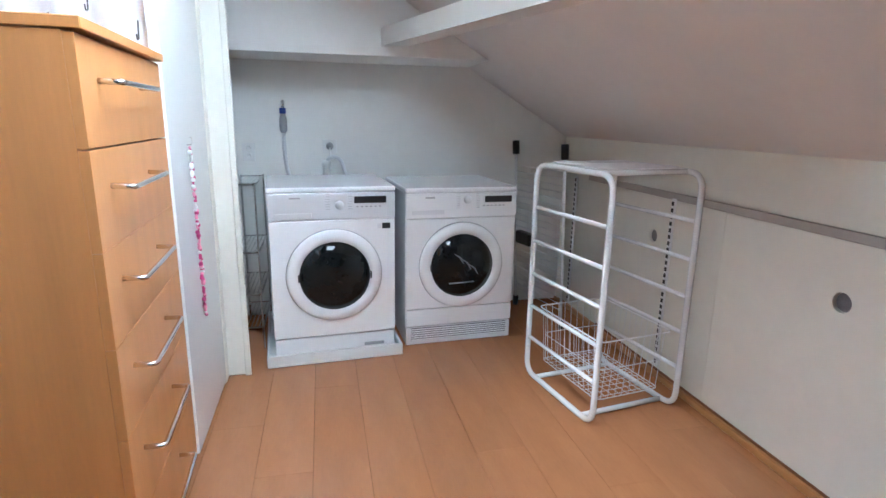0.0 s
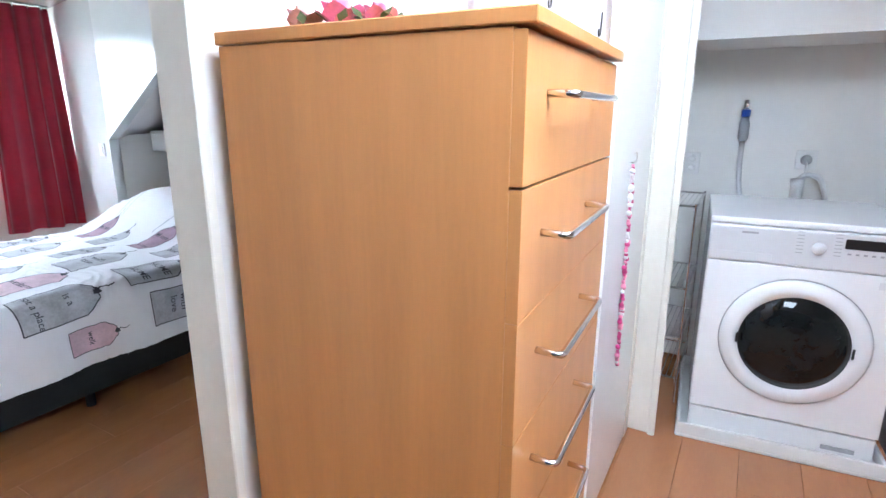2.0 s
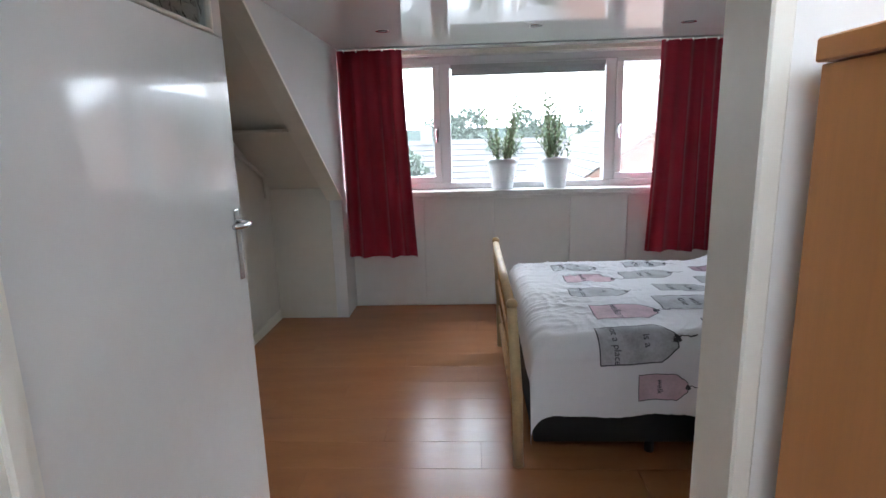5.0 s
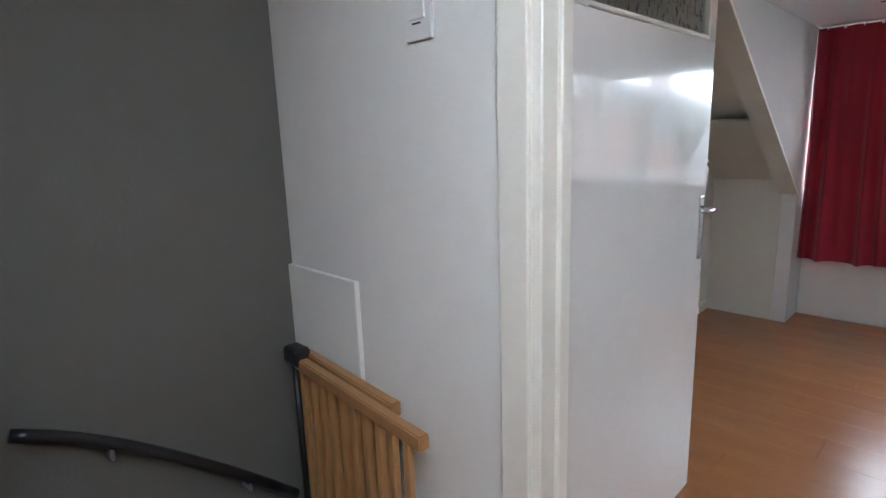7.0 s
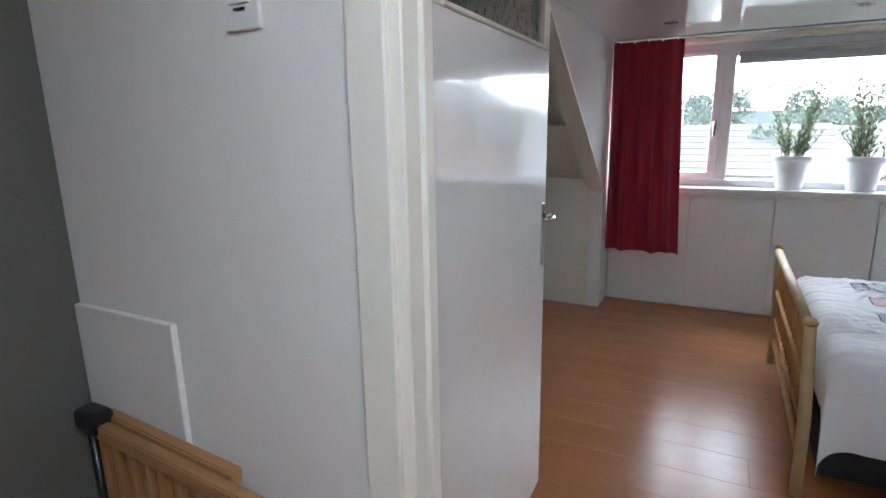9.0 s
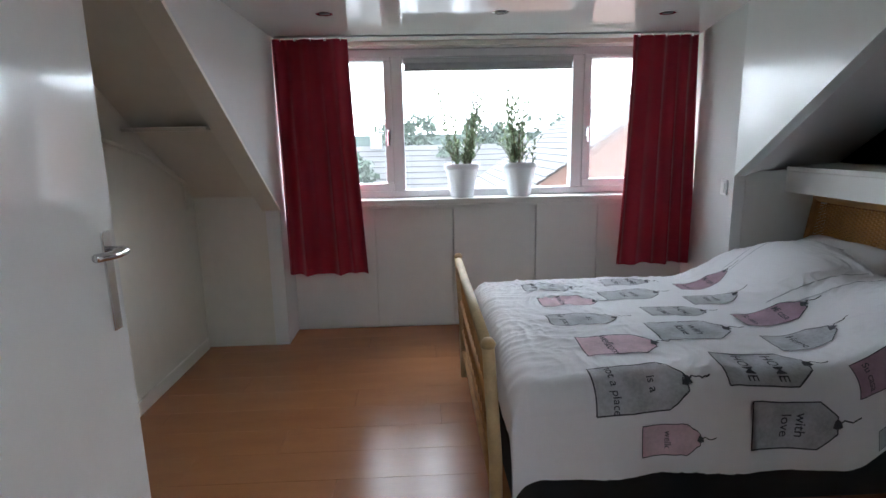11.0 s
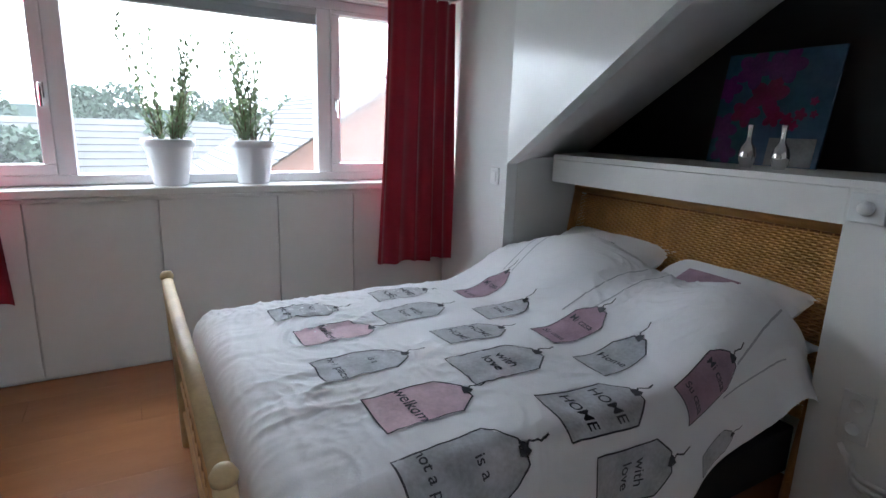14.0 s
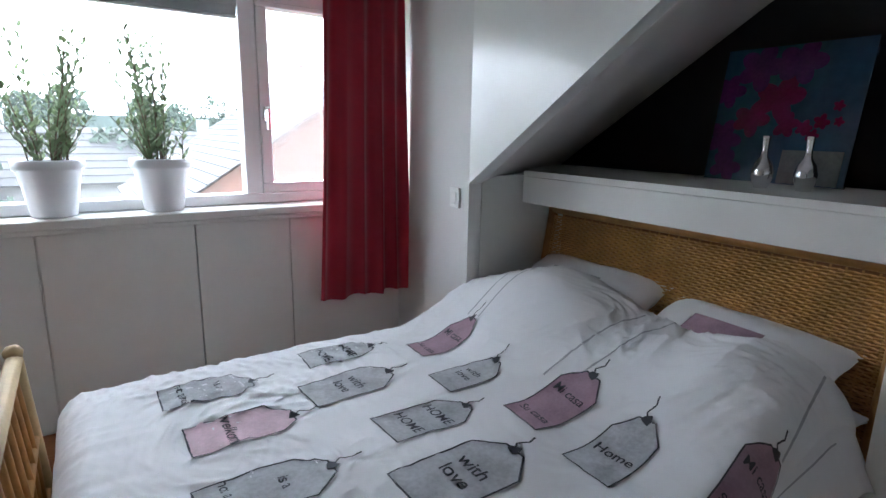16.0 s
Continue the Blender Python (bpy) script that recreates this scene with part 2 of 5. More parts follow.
def lathe(profile, seg=32, bm=None, at=(0, 0, 0), axis="z"):
    """A turned solid; the profile holds (radius, height) from one end to the other."""
    bm = bm or bmesh.new()
    at = Vector(at)
    rings = []
    for r, h in profile:
        ring = []
        for k in range(seg):
            c, s = math.cos(2 * math.pi * k / seg) * r, math.sin(2 * math.pi * k / seg) * r
            v = {"z": (c, s, h), "y": (c, h, -s), "x": (h, c, s)}[axis]
            ring.append(bm.verts.new(at + Vector(v)))
        rings.append(ring)
    for A, B in zip(rings, rings[1:]):
        for k in range(seg):
            bm.faces.new((A[k], A[(k + 1) % seg], B[(k + 1) % seg], B[k]))
    if profile[0][0] > 1e-4:
        bm.faces.new(rings[0][::-1])
    if profile[-1][0] > 1e-4:
        bm.faces.new(rings[-1])
    bmesh.ops.remove_doubles(bm, verts=bm.verts[:], dist=1e-5)
    return bm


def text_mesh(words, size):
    cu = bpy.data.curves.new("words", "FONT")
    cu.body, cu.size, cu.align_x, cu.align_y = words, size, "CENTER", "CENTER"
    cu.offset = size * 0.008
    ob = bpy.data.objects.new("words", cu)
    me = bpy.data.meshes.new_from_object(ob)
    bpy.data.objects.remove(ob)
    bpy.data.curves.remove(cu)
    return me


# ---- the plan ----
CEILING = 1.885          # bedroom ceiling
LAND_CEILING = 2.25
DOOR_S, DOOR_N, DOOR_TOP = 1.53, 2.495, 1.85
WIN_X = -3.58            # glass plane
FRONT_X = -3.45          # boarding under the sill
PARTY_N, PARTY_S = 4.50, 0.78
KNEE_L, KNEE_R = -3.17, -2.56
BACK_Y = 4.68
KNEE_E = 2.57
SKY_S, SKY_N = 1.85, 3.10     # roof window along the landing


def roof_e(x):
    return 1.09 + 0.60 * (KNEE_E - x)


def setting(name, bm, mat, label="", category="", smooth=False):
    return part(name, bm, mat, None, label, "structure", smooth, category)


# floors: planks lie on a base
FLOORS = [(-3.45, 0.78, -0.001, 4.5), (0.001, 1.36, 2.57, 4.68)]
floor = setting("floor", box((-3.62, 0.7, -0.22), (-0.1, 4.6, -0.012)), LAM_GAP, "honey brown laminate floor of the bedroom and landing", "floor")
box((-0.1, 1.36, -0.22), (2.7, 4.8, -0.0125), bm=(fb := bmesh.new()))
setting("landing_floor_base", fb, LAM_GAP, "floor base under the landing planks", "floor")

# dividing wall between landing and bedroom
setting("wall_divide_south", box((-0.1, 0.35, -2.6), (0, DOOR_S - 0.012, LAND_CEILING + 0.3)), WALL, "smooth white painted wall beside the doorway", "wall")
setting("wall_divide_north", box((-0.1, DOOR_N + 0.012, -0.2), (0, 4.7, LAND_CEILING + 0.3)), WALL, "white painted wall behind the chest of drawers", "wall")
setting("wall_divide_over_door", box((-0.1, DOOR_S - 0.012, DOOR_TOP + 0.03), (0, DOOR_N + 0.012, LAND_CEILING + 0.3)), WALL, "white wall over the doorway", "wall")
fr = bmesh.new()
for y0, y1 in ((DOOR_S - 0.012, DOOR_S + 0.03), (DOOR_N - 0.012, DOOR_N + 0.012)):
    box((-0.102, y0, -0.01), (0.003, y1, DOOR_TOP), 0.003, fr)
box((-0.104, DOOR_S + 0.03, DOOR_TOP - 0.03), (0.004, DOOR_N - 0.012, DOOR_TOP), 0.003, fr)
for x0, x1 in ((0.001, 0.016), (-0.116, -0.101)):
    box((x0, DOOR_S - 0.07, -0.01), (x1, DOOR_S + 0.006, DOOR_TOP + 0.05), 0.004, fr, 2)
    box((x0, DOOR_S + 0.006, DOOR_TOP - 0.006), (x1, DOOR_N - 0.006, DOOR_TOP + 0.05), 0.004, fr)
box((-0.075, DOOR_S + 0.03, -0.01), (-0.045, DOOR_S + 0.042, DOOR_TOP - 0.03), 0.003, fr)
setting("door_frame", fr, TRIM, "cream painted wooden door frame", "door frame")
setting("threshold", box((-0.105, DOOR_S + 0.03, -0.004), (0.005, DOOR_N - 0.03, 0.004), 0.002), BEECH_EDGE, "brown wooden threshold strip", "threshold")

# bedroom walls
setting("wall_party_north", box((-3.7, PARTY_N, -0.2), (-0.1, PARTY_N + 0.1, 2.4)), BLACKW, "matt black painted wall above the ledge", "wall")
setting("wall_party_south", box((-3.7, PARTY_S - 0.1, -0.2), (-0.1, PARTY_S, 2.4)), CREAM, "cream painted wall of the alcove", "wall")
# south cheek: gable shaped wall over the slope, knee wall and soffit
setting("wall_cheek_south", prism([(-3.5, 0.0), (KNEE_L, 0.0), (KNEE_L, 0.87), (-1.62, 1.90), (-3.5, 1.90)], "y", 1.20, 1.285), GLOSS, "glossy white dormer side wall with a slanting edge", "wall")
setting("wall_knee_south", prism([(-3.5, 0.0), (KNEE_L, 0.0), (KNEE_L, 1.0), (-3.5, 1.0)], "y", PARTY_S, 1.198), CREAM, "cream low wall under the slope", "wall")
setting("soffit_south", prism([(KNEE_L - 0.1, 0.95), (KNEE_L, 0.95), (-1.70, 1.90), (-1.80, 1.95)], "y", PARTY_S, 1.198), CREAM, "cream sloping ceiling of the alcove", "sloping ceiling")
setting("cheek_trim", prism([(KNEE_L, 0.865), (KNEE_L + 0.03, 0.865), (-1.585, 1.90), (-1.62, 1.90)], "y", 1.19, 1.295), TRIM, "white edge board along the slanting wall", "trim")
setting("beam_alcove", box((-2.56, 0.785, 1.325), (-2.44, 1.17, 1.343), 0.003), CREAM, "cream crossbar under the alcove slope", "beam")
setting("baseboard_south", box((-3.14, PARTY_S, 0), (-0.12, PARTY_S + 0.014, 0.07), 0.003), TRIM, "white skirting board", "skirting board")

# north cheek, its knee wall and soffit
ck = bmesh.new()
xs = [(-3.5, 0.0), (KNEE_R, 0.0), (KNEE_R, 1.05), (-1.30, 1.90), (-3.5, 1.90)]


def cheek_y(x):
    return 3.75 + (KNEE_R - x) * 0.22 if x < KNEE_R else 3.75


f1 = [ck.verts.new((x, cheek_y(x), z)) for x, z in xs]
f2 = [ck.verts.new((x, cheek_y(x) + 0.06, z)) for x, z in xs]
mid1, mid2 = ck.verts.new((KNEE_R, 3.75, 1.90)), ck.verts.new((KNEE_R, 3.81, 1.90))
ck.faces.new((f1[0], f1[1], f1[2], mid1, f1[4]))
ck.faces.new((f1[2], f1[3], mid1))
ck.faces.new((f2[4], mid2, f2[2], f2[1], f2[0]))
ck.faces.new((mid2, f2[3], f2[2]))
for i, j in ((1, 2), (2, 3), (4, 0), (0, 1)):
    ck.faces.new((f1[i], f2[i], f2[j], f1[j]))
bmesh.ops.recalc_face_normals(ck, faces=ck.faces[:])
setting("wall_cheek_north", ck, GLOSS, "glossy white dormer side wall with a slanting edge", "wall")
setting("wall_knee_north", prism([(-3.3, 3.96), (KNEE_R - 0.01, 3.82), (KNEE_R, 3.812), (KNEE_R, 4.26), (-2.87, PARTY_N), (-3.3, PARTY_N)], "z", 0, 1.075), WALL, "white low wall beside the bed head", "wall")
sf = bmesh.new()
a = [(KNEE_R, 3.80, 1.05), (-1.30, 3.80, 1.90), (-1.58, PARTY_N, 1.90), (-2.87, PARTY_N, 1.06)]
lo = [sf.verts.new(p) for p in a]
hi = [sf.verts.new((p[0] - 0.05, p[1], p[2] + 0.08)) for p in a]
sf.faces.new(lo)
sf.faces.new(hi[::-1])
for i in range(4):
    j = (i + 1) % 4
    sf.faces.new((lo[i], hi[i], hi[j], lo[j]))
bmesh.ops.recalc_face_normals(sf, faces=sf.faces[:])
setting("soffit_north", sf, SLOPE, "white sloping ceiling over the ledge", "sloping ceiling")
# boxed ledge above the bed head
LEDGE_Y, LEDGE_Z = 4.02, 1.095
setting("ledge_top", prism([(KNEE_R + 0.02, LEDGE_Y - 0.012), (-0.102, LEDGE_Y - 0.012), (-0.102, PARTY_N), (-2.86, PARTY_N)], "z", LEDGE_Z - 0.022, LEDGE_Z), WALL, "white painted ledge above the bed head", "ledge")
setting("ledge_front", box((KNEE_R + 0.003, LEDGE_Y, 0.965), (-1.30, LEDGE_Y + 0.03, LEDGE_Z - 0.024), 0.002), WALL, "white board under the ledge", "ledge")
setting("wall_bed_pier", box((-1.30, LEDGE_Y, 0), (-0.1, LEDGE_Y + 0.08, LEDGE_Z - 0.024)), WALL, "white painted boarding beside the bed head", "wall")
setting("wall_bed_recess", box((KNEE_R + 0.003, 4.24, 0), (-1.30, 4.28, 1.06)), WALL, "white wall behind the bed head", "wall")
setting("pier_side", box((-1.298, LEDGE_Y + 0.08, 0), (-1.20, 4.24, 1.06)), WALL, "white side of the bed recess", "wall")

# window wall
PANES = [(1.40, 1.94, 0.98, 1.78), (2.05, 3.18, 0.94, 1.765), (3.29, 3.83, 0.98, 1.78)]
fw = bmesh.new()
box((-3.70, 0.7, -0.2), (FRONT_X - 0.012, 4.55, 0.845), bm=fw)
box((-3.70, 0.7, 1.85), (-3.50, 4.55, 2.3), bm=fw)
box((-3.70, 0.7, 0.845), (-3.50, 1.30, 1.85), bm=fw)
box((-3.70, 3.93, 0.845), (-3.50, 4.55, 1.85), bm=fw)
setting("wall_window", fw, WALL, "white wall around the wide dormer window", "wall")
sill = setting("window_sill", box((-3.66, 1.29, 0.848), (FRONT_X + 0.055, 3.91, 0.885), 0.006, seg=2), WALL, "white painted window sill", "window sill")
setting("sill_apron", box((FRONT_X - 0.002, 1.295, 0.826), (FRONT_X + 0.035, 3.9, 0.846), 0.003), WALL, "white board under the window sill", "trim")
gaps = [1.295, 1.84, 2.36, 2.92, 3.34, 3.905]
boards = new("panelling")
tagged(boards, "white painted cupboard boards under the window", "panelling", kind="structure")
for i, (y0, y1) in enumerate(zip(gaps, gaps[1:])):
    part("panel", box((FRONT_X - 0.010, y0 + 0.003, 0.012), (FRONT_X + (0.014 if i in (2, 3) else 0.006), y1 - 0.003, 0.824), 0.002), WALL, boards, kind="structure")

window = tagged(new("window_1"), "wide white plastic dormer window with three panes", "window", kind="structure")
wf = bmesh.new()
box((-3.64, 1.30, 0.887), (-3.55, 3.93, 0.935), 0.004, wf)
box((-3.64, 1.30, 1.80), (-3.55, 3.93, 1.85), 0.004, wf)
for y0, y1 in ((1.30, 1.345), (1.975, 2.05), (3.18, 3.255), (3.885, 3.93)):
    box((-3.64, y0, 0.935), (-3.55, y1, 1.80), 0.004, wf)
box((-3.64, 2.05, 1.765), (-3.55, 3.18, 1.80), 0.004, wf)
part("window_frame", wf, UPVC, window, "white plastic window frame", "structure")
for (y0, y1) in ((1.345, 1.975), (3.255, 3.885)):
    s = bmesh.new()
    box((-3.615, y0, 0.935), (-3.535, y1, 0.985), 0.006, s, 2)
    box((-3.615, y0, 1.775), (-3.535, y1, 1.80), 0.006, s, 2)
    box((-3.615, y0, 0.985), (-3.535, y0 + 0.05, 1.775), 0.006, s, 2)
    box((-3.615, y1 - 0.05, 0.985), (-3.535, y1, 1.775), 0.006, s, 2)
    sash = part("sash", s, UPVC, window, "white opening sash", "structure")
    hy = y1 - 0.025 if y0 < 2 else y0 + 0.025
    h = box((-3.535, hy - 0.012, 1.27), (-3.522, hy + 0.012, 1.34), 0.003, seg=2)
    tube(rounded([(-3.525, hy, 1.33), (-3.49, hy, 1.33), (-3.49, hy, 1.235)], 0.012), 0.008, h)
    part("handle", h, CHROME, sash, "silver window handle", "structure")
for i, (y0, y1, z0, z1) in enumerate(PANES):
    pane = part("pane", box((-3.588, y0 - 0.012, z0 - 0.012), (-3.582, y1 + 0.012, z1 + 0.012)), WETGLASS if i == 2 else GLASS, window, "rain wet window pane with outdoor haze mixed in" if i == 2 else "window pane with outdoor haze mixed in", "structure")
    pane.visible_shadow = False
blind = thing("venetian_blind", "grey venetian blind drawn up at the top of the window", "blind")
part("headrail", box((-3.55, 2.06, 1.755), (-3.51, 3.17, 1.785), 0.002), BLIND, blind)
for i in range(7):
    part("slat", box((-3.553, 2.065, 1.722 + 0.0046 * i), (-3.507, 3.165, 1.7245 + 0.0046 * i)), BLIND, blind)
part("bottom_rail", box((-3.55, 2.062, 1.708), (-3.51, 3.168, 1.719), 0.002), BLIND, blind)

# ceilings
setting("ceiling", box((-3.7, 0.7, CEILING), (-0.1, 4.6, CEILING + 0.08)), CEIL, "glossy white panelled ceiling", "ceiling")
tr = bmesh.new()
box((-3.30, 1.30, CEILING - 0.010), (-3.275, 3.88, CEILING - 0.0005), 0.002, tr)
setting("curtain_track", tr, GREYP, "grey curtain track under the ceiling", "curtain track")
setting("ceiling_trim", box((-3.50, 1.3, CEILING - 0.03), (-3.46, 3.93, CEILING - 0.001), 0.003), TRIM, "white ceiling edge board", "trim")
for x, y in ((-2.71, 1.70), (-2.72, 2.575), (-2.77, 3.45)):
    s = thing("recessed_spotlight", "small chrome recessed ceiling spotlight, off", "ceiling spotlight", (x, y, CEILING), group="ceiling spotlights")
    part("ring", lathe([(0.028, -0.001), (0.042, -0.004), (0.043, -0.001), (0.040, 0.0)], 24), CHROME, s, smooth=True)
    part("lamp", lathe([(0.0, -0.002), (0.026, -0.003), (0.028, -0.0005)], 20), BLACKP, s, smooth=True)

# landing: slope, knee wall, back wall, cupboard wall
sl = prism([(KNEE_E + 0.12, roof_e(KNEE_E + 0.12)), (1.38, roof_e(1.38)), (1.38, roof_e(1.38) + 0.1), (KNEE_E + 0.12, roof_e(KNEE_E + 0.12) + 0.12)], "y", -0.6, 4.78)
prism([(0.74, roof_e(0.74)), (0.63, roof_e(0.63)), (0.63, roof_e(0.63) + 0.1), (0.74, roof_e(0.74) + 0.1)], "y", -0.6, 4.78, sl)
prism([(1.38, roof_e(1.38)), (0.74, roof_e(0.74)), (0.74, roof_e(0.74) + 0.1), (1.38, roof_e(1.38) + 0.1)], "y", SKY_N, 4.78, sl)
prism([(1.38, roof_e(1.38)), (0.74, roof_e(0.74)), (0.74, roof_e(0.74) + 0.1), (1.38, roof_e(1.38) + 0.1)], "y", -0.6, SKY_S, sl)
setting("ceiling_slope", sl, SLOPE, "off-white sloping attic ceiling", "sloping ceiling")
setting("ceiling_landing", box((-0.1, -0.6, LAND_CEILING), (0.64, 4.78, LAND_CEILING + 0.1)), SLOPE, "white flat ceiling of the landing", "ceiling")
rw = tagged(new("window_2"), "roof window in the landing slope", "roof window", kind="structure")
rb = bmesh.new()
for (x0, x1, y0, y1) in ((0.74, 0.78, SKY_S, SKY_N), (1.34, 1.38, SKY_S, SKY_N), (0.78, 1.34, SKY_S, SKY_S + 0.04), (0.78, 1.34, SKY_N - 0.04, SKY_N)):
    prism([(x1, roof_e(x1) + 0.02), (x0, roof_e(x0) + 0.02), (x0, roof_e(x0) + 0.12), (x1, roof_e(x1) + 0.12)], "y", y0, y1, rb)
part("window_frame", rb, UPVC, rw, "white roof window frame", "structure")
setting("wall_knee_east", prism([(KNEE_E, -0.15), (KNEE_E + 0.09, -0.15), (KNEE_E + 0.09, roof_e(KNEE_E + 0.09)), (KNEE_E, roof_e(KNEE_E))], "y", -0.6, BACK_Y), CREAM, "cream painted knee wall with cupboard boards", "wall")
setting("wall_back", box((-0.1, BACK_Y, -0.2), (2.75, BACK_Y + 0.1, 2.4)), WALL, "white wall behind the washing machines", "wall")
# hatch boards on the knee wall, with finger holes
pan = tagged(new("hatch"), "cream hatch boards along the knee wall", "hatch board", kind="structure")


def board_with_hole(y0, y1, z0, z1, hy, hz, r=0.032):
    bm = bmesh.new()
    seg = 24
    for x in (KNEE_E - 0.016,):
        ring = [bm.verts.new((x, hy + r * math.cos(2 * math.pi * k / seg), hz + r * math.sin(2 * math.pi * k / seg))) for k in range(seg)]
        deep = [bm.verts.new((x + 0.014, v.co.y, v.co.z)) for v in ring]
        rim = []
        for k in range(seg):
            c, s = math.cos(2 * math.pi * k / seg), math.sin(2 * math.pi * k / seg)
            t = min((y1 - hy) / c if c > 1e-6 else ((y0 - hy) / c if c < -1e-6 else 9e9), (z1 - hz) / s if s > 1e-6 else ((z0 - hz) / s if s < -1e-6 else 9e9))
            rim.append(bm.verts.new((x, hy + t * c, hz + t * s)))
        cn = [bm.verts.new((x, y, z)) for y, z in ((y1, z1), (y0, z1), (y0, z0), (y1, z0))]
        for k in range(seg):
            j = (k + 1) % seg
            bm.faces.new((ring[k], rim[k], rim[j], ring[j]))
            bm.faces.new((ring[k], ring[j], deep[j], deep[k]))
            for c in cn:
                a, b = rim[k].co, rim[j].co
                if (abs(a.y - c.co.y) < 1e-5 and abs(b.z - c.co.z) < 1e-5) or (abs(a.z - c.co.z) < 1e-5 and abs(b.y - c.co.y) < 1e-5):
                    if (a - b).length > 1e-4 and abs(a.y - b.y) > 1e-5 and abs(a.z - b.z) > 1e-5:
                        bm.faces.new((rim[k], c, rim[j]))
    box((KNEE_E - 0.0155, y0, z0 - 0.0), (KNEE_E - 0.0005, y0 + 0.002, z1), bm=bm)
    box((KNEE_E - 0.0155, y1 - 0.002, z0), (KNEE_E - 0.0005, y1, z1), bm=bm)
    bmesh.ops.recalc_face_normals(bm, faces=bm.faces[:])
    return bm


for y0, y1, hy in ((1.70, 3.163, 2.64), (3.165, 4.10, 3.62)):
    b = part("board", board_with_hole(y0, y1, 0.05, 0.851, hy, 0.665), CREAM, pan, "cream board with a finger hole", "structure")
    part("hole", lathe([(0.030, 0), (0.030, 0.001)], 20, at=(KNEE_E - 0.003, hy, 0.665), axis="x"), DARKMETAL, b, "dark finger hole", "structure")
# thin bar coloured as the shadow band under the ledge
setting("knee_shadow_band", box((KNEE_E - 0.018, 1.70, 0.853), (KNEE_E - 0.001, 4.3, 0.884), 0.002), LEDGE_SHADOW, "grey-beige band painted as the ledge shadow above the hatch boards", "trim")
# dark strip set into the gap to give it its shade
setting("knee_gap", box((KNEE_E - 0.008, 1.5, 0.031), (KNEE_E - 0.001, 4.1, 0.049)), LAM_GAP, "dark strip for the shade under the hatch boards", "gap")
setting("knee_threshold", box((KNEE_E - 0.022, 1.5, 0.0), (KNEE_E - 0.001, 4.66, 0.03), 0.003), BEECH_EDGE, "brown strip at the foot of the knee wall", "skirting board")
# perforated shelf uprights on the knee wall
for y in (3.48, 4.44):
    up = thing("shelf_upright", "white slotted metal shelf upright on the cream wall", "shelf rail", (KNEE_E - 0.017, y, 0), group="shelf uprights")
    part("rail", box((-0.012, -0.010, 0.06), (0, 0.010, 0.86), 0.001), PLASTIC2, up)
    ub = bmesh.new()
    for i in range(26):
        box((-0.0135, -0.0075, 0.08 + 0.03 * i), (-0.0121, 0.0075, 0.098 + 0.03 * i), bm=ub)
    part("slots", ub, BLACKP, up, "dark slots", "stuff")

# cupboard wall beside the alcove
setting("wall_cupboard", box((0.0, 3.20, 0), (0.558, 3.86, LAND_CEILING)), WALL, "white cupboard wall beside the laundry alcove", "wall")
setting("cupboard_side", box((0.0, 3.865, 0), (0.54, BACK_Y - 0.002, 1.52)), WALL, "white side wall of the laundry alcove", "wall")
setting("cupboard_door", box((0.559, 3.215, 0.02), (0.575, 3.78, LAND_CEILING - 0.02), 0.002), GLOSS, "white flush cupboard door", "cupboard door")
cs = bmesh.new()
box((0.559, 3.863, 0.0), (0.668, 3.90, LAND_CEILING), 0.003, cs)
box((0.559, 3.785, 0.0), (0.574, 3.861, LAND_CEILING), 0.003, cs)
setting("cupboard_post", cs, TRIM, "white painted post beside the alcove", "trim")
setting("post_bead", box((0.648, 3.850, 0.0), (0.674, 3.862, LAND_CEILING), 0.003), TRIM, "white bead along the post", "trim")
setting("bulkhead", prism([(0.54, 1.488), (1.90, 1.488), (1.30, 1.85), (0.64, LAND_CEILING), (0.54, LAND_CEILING)], "y", 4.25, BACK_Y - 0.002), WALL, "white boxed bulkhead above the machines", "bulkhead")
setting("bulkhead_cap", box((0.54, 3.87, LAND_CEILING - 0.3), (0.62, 4.249, LAND_CEILING)), WALL, "white wall over the alcove", "wall")
bmx = bmesh.new()
w0, w1 = Vector((1.34, 4.249, 0)), Vector((1.80, 2.75, 0))
side = Vector((0.11, 0.018, 0))
vs = []
for p in (w0, w1):
    for o in (Vector((0, 0, 0)), side):
        for z in (1.535, 1.62):
            q = p + o
            vs.append(bmx.verts.new((q.x, q.y, z)))
bmesh.ops.convex_hull(bmx, input=bmx.verts[:])
setting("beam", bmx, WALL, "white painted roof beam", "beam")

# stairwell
# walls and risers here take the darkened paint in place of real shade
setting("wall_stair_south", box((0.001, 0.46, -2.6), (2.7, 0.56, 2.45)), STAIR_SHADED, "grey-white stairwell wall, colour darkened for shade", "wall")
setting("wall_stair_close", box((2.66, -0.6, -2.6), (2.75, 1.4, 1.3)), STAIR_SHADED, "stairwell end wall", "wall")
setting("wall_stair_partition", box((0.935, 0.562, -2.6), (1.09, 0.85, 2.05)), STAIR_SHADED, "grey-white partition beside the stairs, colour darkened for shade", "wall")
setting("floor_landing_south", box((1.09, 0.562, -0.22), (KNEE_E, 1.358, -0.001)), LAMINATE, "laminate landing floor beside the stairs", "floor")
setting("wall_stair_front", box((0.0, 1.36, -2.6), (2.6, 1.42, -0.221)), STAIR_SHADED, "wall below the landing edge", "wall")
setting("stair_base", box((0.0, 0.47, -2.7), (2.6, 1.36, -2.6)), STAIR_SHADED, "floor at the foot of the stairs", "floor")
stairs = tagged(new("stairs"), "dark narrow stairs going down", "stairs", kind="structure")
